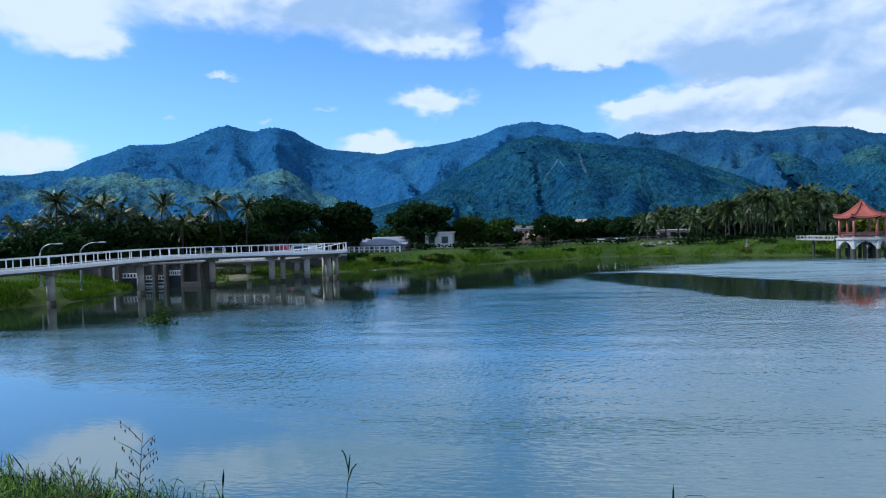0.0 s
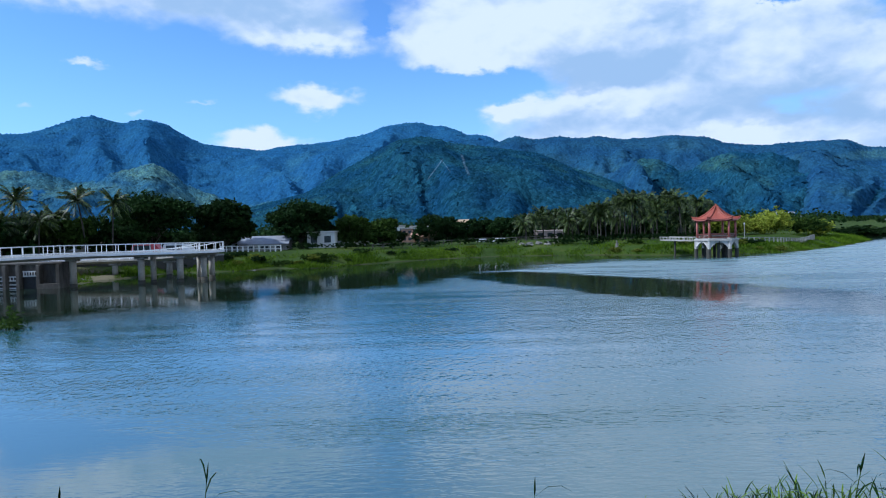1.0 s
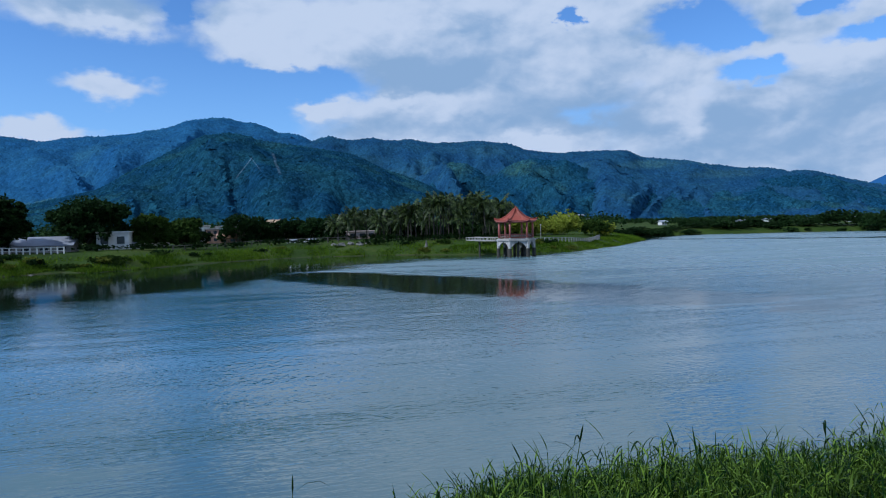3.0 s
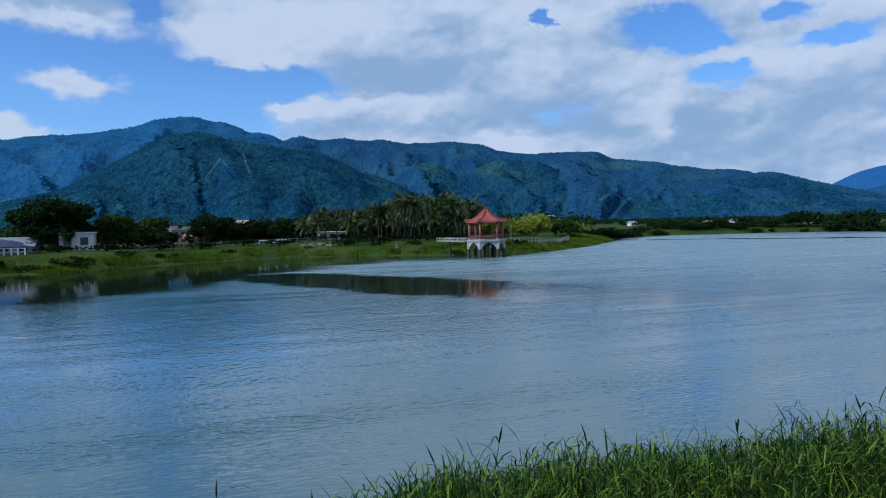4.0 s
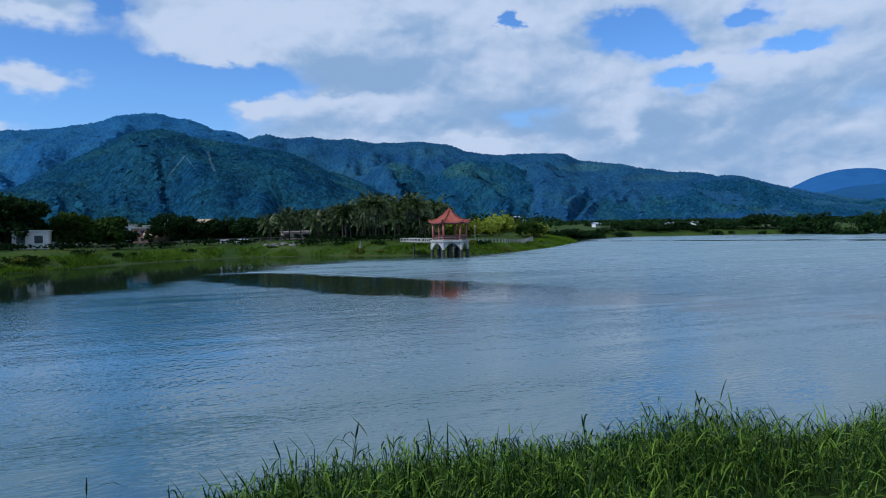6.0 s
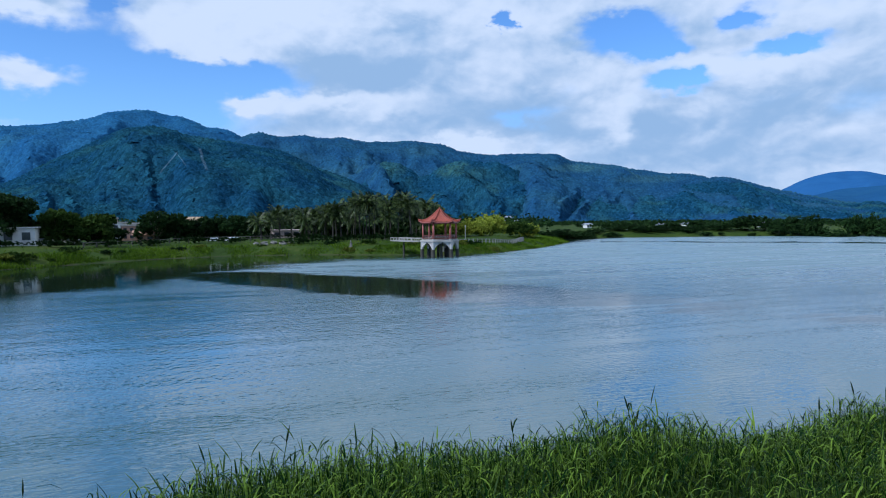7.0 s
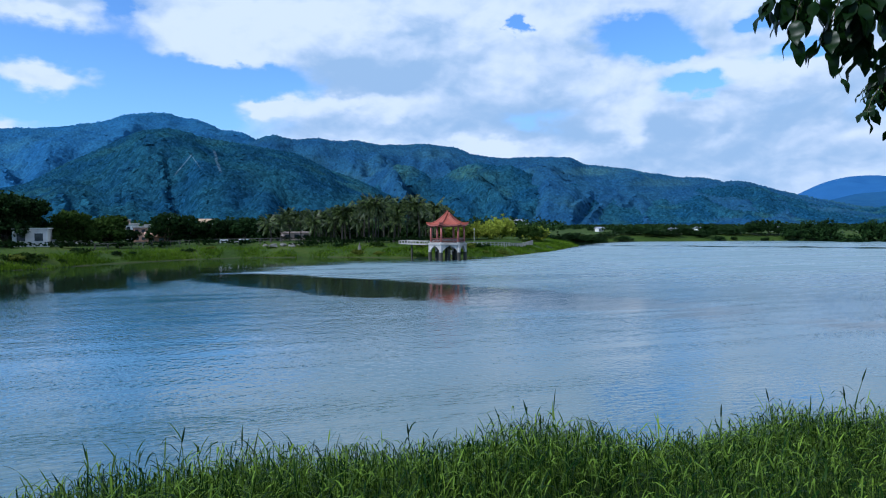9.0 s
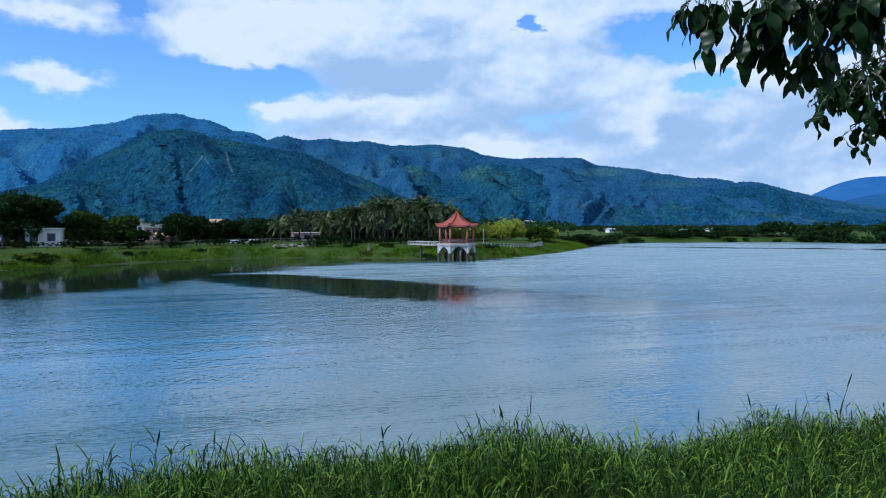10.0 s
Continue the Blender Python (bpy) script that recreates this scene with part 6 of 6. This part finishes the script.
# ---- overhanging tree beside the path ----
def leaf_mesh(length, width, curl, seed):
    rng = np.random.default_rng(seed)
    bm = bmesh.new()
    rows = []
    for i, t in enumerate(np.linspace(0, 1, 7)):
        w = width * math.sin(math.pi * min(1, 0.04 + 0.96 * t) ** 0.85) ** 0.65 * (1 - 0.12 * t) if 0 < t < 1 else 0.0012
        z = -curl * length * t * t + 0.004 * math.sin(9 * t + seed)
        y = length * t
        fold = 0.22 * w
        rows.append([bm.verts.new((float(sx * w * rng.uniform(0.82, 1.12)), float(y), float(z + abs(sx) * fold))) for sx in (-1.0, 0.0, 1.0)])
    for a, b in zip(rows, rows[1:]):
        for k in range(2):
            bm.faces.new((a[k], a[k + 1], b[k + 1], b[k]))
    tube(bm, [(0, -0.02, 0.004), (0, 0, 0)], [0.0012, 0.0012], 4)
    return link_mesh("leaf", bm, M_TREE_LEAF, True)


def leaf_pose(p, d, spin):
    """Leaf base at p, blade along d."""
    q = Vector(d).normalized().to_track_quat("Y", "Z").to_matrix().to_4x4()
    return Matrix.Translation(p) @ q @ Matrix.Rotation(spin, 4, "Y")


def make_near_tree():
    rng = np.random.default_rng(33)
    root = tagged(new("shade_tree"), "tree with hanging oval dark green leaves overhanging the lake path", "tree")
    bx, by = 10.14, -2.34
    root.matrix_basis = pose(bx, by, ground_z(bx, by))
    g = root.matrix_basis.translation - Vector((0.54, 1.26, 0))
    loc = lambda p: tuple(Vector(p) - g)
    part("trunk", tube(bmesh.new(), [(0, 0, -0.3), (-0.1, 0.05, 0.8), (-0.05, 0.15, 1.9), (-0.35, 0.3, 2.9), (-0.2, 0.5, 4.4)], [0.24, 0.18, 0.15, 0.12, 0.05], 12), M_BARK, root, smooth=True)
    shapes = [leaf_mesh(0.064, 0.0165, c * 0.6, k) for k, c in enumerate((0.12, 0.25, 0.05, 0.4))] + [leaf_mesh(0.044, 0.0155, 0.15, 9)]
    runs = (
        [(9.25, -3.3, 6.4), (8.0, -2.2, 6.5), (6.6, -1.1, 6.25), (5.8, -0.62, 5.98), (5.35, -0.46, 5.86), (5.02, -0.36, 5.77)],
        [(8.0, -2.2, 6.5), (7.3, -0.9, 6.4), (6.75, -0.3, 6.1), (6.35, 0.02, 5.9), (6.1, 0.2, 5.76)],
        [(6.6, -1.1, 6.25), (5.9, -0.75, 6.2), (5.45, -0.5, 6.02), (5.2, -0.42, 5.92)],
        [(7.3, -0.9, 6.4), (6.9, 0.0, 6.5), (6.6, 0.5, 6.4)],
    )
    branches = []
    for run in runs:
        n = len(run)
        branches.append(part("branch", tube(bmesh.new(), [loc(p) for p in run], [0.024 - 0.0225 * i / (n - 1) for i in range(n)], 6), M_BARK, root, smooth=True))

    # Unseen crown and its limbs, added to keep sun off the hanging leaves.
    rngc = np.random.default_rng(5)
    lobes = [(4.0, -1.9, 8.5, 1.5, 1.2, 0.5), (5.6, -1.8, 8.3, 1.5, 1.3, 0.5), (7.4, -2.0, 8.0, 1.6, 1.3, 0.6), (9.2, -2.6, 7.4, 1.6, 1.5, 0.8), (9.9, -3.4, 8.3, 1.8, 1.6, 0.9), (6.4, -3.4, 8.2, 1.6, 1.4, 0.6)]
    pts = lobed_cloud(rngc, lobes, 3600, 0.4) - np.array(g)
    part("crown", cards_mesh("crown", pts, 0.9, 0.10, M_TREE_LEAF, rngc), None, root)
    for c in lobes:
        part("limb", tube(bmesh.new(), [(-0.2, 0.4, 3.9), loc(((9.4 + c[0]) / 2, (-2.8 + c[1]) / 2, c[2] + 0.1)), loc(c[:3])], [0.07, 0.045, 0.015], 6), M_BARK, root, smooth=True)

    def spray(branch, count, centre, spread, shape_ids, hang):
        """A drooping bunch: thin side twigs with alternate hanging leaves."""
        k = 0
        for _ in range(max(2, int(count / 2.8))):
            tip = Vector(centre) + Vector((-0.02, 0.0, -0.02)) + Vector(rng.normal(size=3) * np.array(spread) * 1.5)
            start = Vector(centre).lerp(tip, 0.25) + Vector((rng.normal() * 0.01, rng.normal() * 0.01, 0.055))
            part("side_twig", tube(bmesh.new(), [loc(start), loc(start.lerp(tip, 0.55) + Vector((0, 0, 0.012))), loc(tip)], [0.0022, 0.0017, 0.001], 4), M_BARK, branches[branch])
            for j in range(8):
                f = 0.25 + 0.75 * j / 7
                c = start.lerp(tip, f) + Vector((0, 0, 0.05 * f * (1 - f)))
                a = j * 2.5 + rng.uniform(-0.5, 0.5)
                d = Vector((math.cos(a) * rng.uniform(0.25, 0.8), math.sin(a) * rng.uniform(0.25, 0.8), -rng.uniform(*hang)))
                c = c + d.normalized() * 0.018
                part("leaf", shapes[shape_ids[k % len(shape_ids)]], None, branches[branch], at=leaf_pose(loc(c), d, rng.uniform(-0.9, 0.9)))
                k += 1

    def twig(branch, a, b):
        m = (Vector(a) + Vector(b)) / 2 + Vector((0, 0, 0.02))
        part("twig", tube(bmesh.new(), [loc(a), loc(m), loc(b)], [0.004, 0.003, 0.0018], 5), M_BARK, branches[branch])
    ids = (0, 1, 2, 3)
    outer_sprays = (
        (0, (5.35, -0.46, 5.86), (5.05, -0.36, 5.7), 13, (0.035, 0.03, 0.03)),
        (0, (5.35, -0.46, 5.86), (5.12, -0.4, 5.68), 14, (0.035, 0.03, 0.03)),
        (0, (5.8, -0.62, 5.98), (5.22, -0.43, 5.72), 14, (0.04, 0.04, 0.035)),
        (2, (5.45, -0.5, 6.02), (5.29, -0.44, 5.7), 22, (0.04, 0.04, 0.035)),
        (2, (5.45, -0.5, 6.02), (5.36, -0.46, 5.74), 22, (0.04, 0.04, 0.03)),
        (0, (5.8, -0.62, 5.98), (5.44, -0.5, 5.76), 20, (0.05, 0.04, 0.03)),
        (0, (5.8, -0.62, 5.98), (5.28, -0.42, 5.61), 3, (0.02, 0.02, 0.015)),
        (1, (6.35, 0.02, 5.9), (6.06, 0.22, 5.66), 13, (0.045, 0.045, 0.03)),
        (1, (6.35, 0.02, 5.9), (6.13, 0.14, 5.72), 16, (0.05, 0.05, 0.035)),
    )
    inner_sprays = (
        (1, (6.35, 0.02, 5.9), (6.19, 0.07, 5.6), 18, (0.04, 0.04, 0.035)),
        (1, (6.2, 0.12, 5.83), (6.11, 0.19, 5.755), 9, (0.03, 0.03, 0.02)),
        (1, (6.35, 0.02, 5.9), (6.24, 0.06, 5.78), 14, (0.05, 0.05, 0.04)),
        (0, (5.8, -0.62, 5.98), (5.5, -0.53, 5.84), 14, (0.06, 0.05, 0.04)),
        (1, (6.75, -0.3, 6.1), (6.3, 0.02, 5.66), 22, (0.06, 0.06, 0.05)),
        (2, (5.9, -0.75, 6.2), (5.35, -0.5, 5.95), 20, (0.14, 0.08, 0.07)),
        (0, (5.8, -0.62, 5.98), (5.65, -0.6, 5.9), 16, (0.12, 0.08, 0.07)),
        (3, (6.9, 0.0, 6.5), (6.5, 0.3, 6.3), 24, (0.2, 0.15, 0.12)),
        (3, (6.9, 0.0, 6.5), (6.8, 0.1, 6.4), 24, (0.2, 0.2, 0.12)),
        (1, (6.75, -0.3, 6.1), (6.6, -0.2, 5.95), 20, (0.12, 0.1, 0.08)),
        (0, (6.6, -1.1, 6.25), (6.2, -0.9, 6.1), 24, (0.2, 0.15, 0.08)),
    )
    for b, a, c, n, sp in outer_sprays + inner_sprays:
        twig(b, a, c)
        spray(b, n if (b, a, c, n, sp) in outer_sprays else 2 * n, c, sp, ids if b != 1 else (4, 0, 4, 2), (0.45, 1.4))


make_near_tree()


# ---- tall weeds on the near bank ----
def weed(x, y, top, label, seed, blades=5, dry=False):
    rng = np.random.default_rng(seed)
    z = ground_z(x, y) - 0.03
    h = top - z
    root = tagged(new("dry_weed" if dry else "reed_stalk"), label, "weed", "bank weeds")
    root.matrix_basis = pose(x, y, z)
    lean = rng.uniform(-0.10, 0.10, 2)
    spine = [(float(lean[0] * t * t), float(lean[1] * t * t), h * t) for t in (0, 0.35, 0.7, 1.0)]
    part("stem", tube(bmesh.new(), spine, [0.0045, 0.004, 0.003, 0.0012], 5), M_DRY if dry else M_GRASS, root)
    if not dry:
        head = [Vector((lean[0] * t * t, lean[1] * t * t, h * t)) for t in (0.86, 0.90, 0.96, 1.02)]
        part("seed_head", tube(bmesh.new(), head, [0.003, 0.0065, 0.0055, 0.001], 6), M_TREE_LEAF, root, "dark seed head")
    for k in range(blades):
        t = 0.3 + 0.68 * k / blades
        a = rng.uniform(0, 6.28) if not dry else (k % 2) * math.pi + rng.uniform(-0.5, 0.5)
        L = h * (rng.uniform(0.28, 0.42) if not dry else rng.uniform(0.14, 0.26))
        p = Vector((lean[0] * t * t, lean[1] * t * t, h * t))
        d = Vector((math.cos(a), math.sin(a), 0))
        if dry:
            q = p + d * L * 0.75 + Vector((0, 0, L * 0.55))
            tw = part("side_stem", tube(bmesh.new(), [p, p + d * L * 0.35 + Vector((0, 0, L * 0.3)), q], [0.0025, 0.002, 0.001], 4), M_DRY, root)
            for j in range(5):
                s = p.lerp(q, 0.35 + 0.16 * j) + Vector(rng.normal(size=3) * 0.012)
                part("seed_head", tube(bmesh.new(), [s, s + Vector((0, 0, -0.008)), s + Vector((0, 0, -0.022))], [0.001, 0.004, 0.001], 5), M_DRY, tw)
        else:
            bm = bmesh.new()
            w = Vector((-d.y, d.x, 0)) * rng.uniform(0.004, 0.0065)
            pts = [p + d * L * u * 0.8 + Vector((0, 0, L * (0.9 * u - 0.75 * u * u))) for u in (0, 0.35, 0.7)] + [p + d * L * 0.85 + Vector((0, 0, L * 0.12))]
            l = [bm.verts.new(q - w * k2) for q, k2 in zip(pts[:3], (0.5, 1, 0.8))]
            r = [bm.verts.new(q + w * k2) for q, k2 in zip(pts[:3], (0.5, 1, 0.8))]
            e = bm.verts.new(pts[3])
            for i in range(2):
                bm.faces.new((l[i], r[i], r[i + 1], l[i + 1]))
            bm.faces.new((l[2], r[2], e))
            part("blade", bm, M_GRASS, root)


M_DRY = surface("dry_brown_stem", [(0.05, 0.04, 0.022), (0.11, 0.085, 0.045)], 8.0, 0.8, 0.2)
weed(-0.22, 3.92, 4.2, "dry brown branching weed standing above the bank grass", 1, 18, True)
weed(-0.62, 4.05, 4.06, "short dry branching weed above the bank grass", 2, 9, True)
for k, (x, y, top) in enumerate(((9.26, 3.67, 4.06), (9.1, 3.55, 3.96), (6.38, 3.6, 4.07), (7.5, 3.2, 4.03), (4.19, 4.26, 3.97), (0.55, 5.0, 3.74), (2.66, 5.17, 3.55), (0.1, 4.2, 3.96), (5.6, 3.8, 3.96), (8.3, 3.5, 4.0), (4.9, 4.0, 3.88), (10.3, 3.8, 4.06), (3.7, 4.2, 3.75))):
    weed(x, y, top, "tall green reed stalk with narrow blades on the bank", 10 + k, 5 + k % 3)
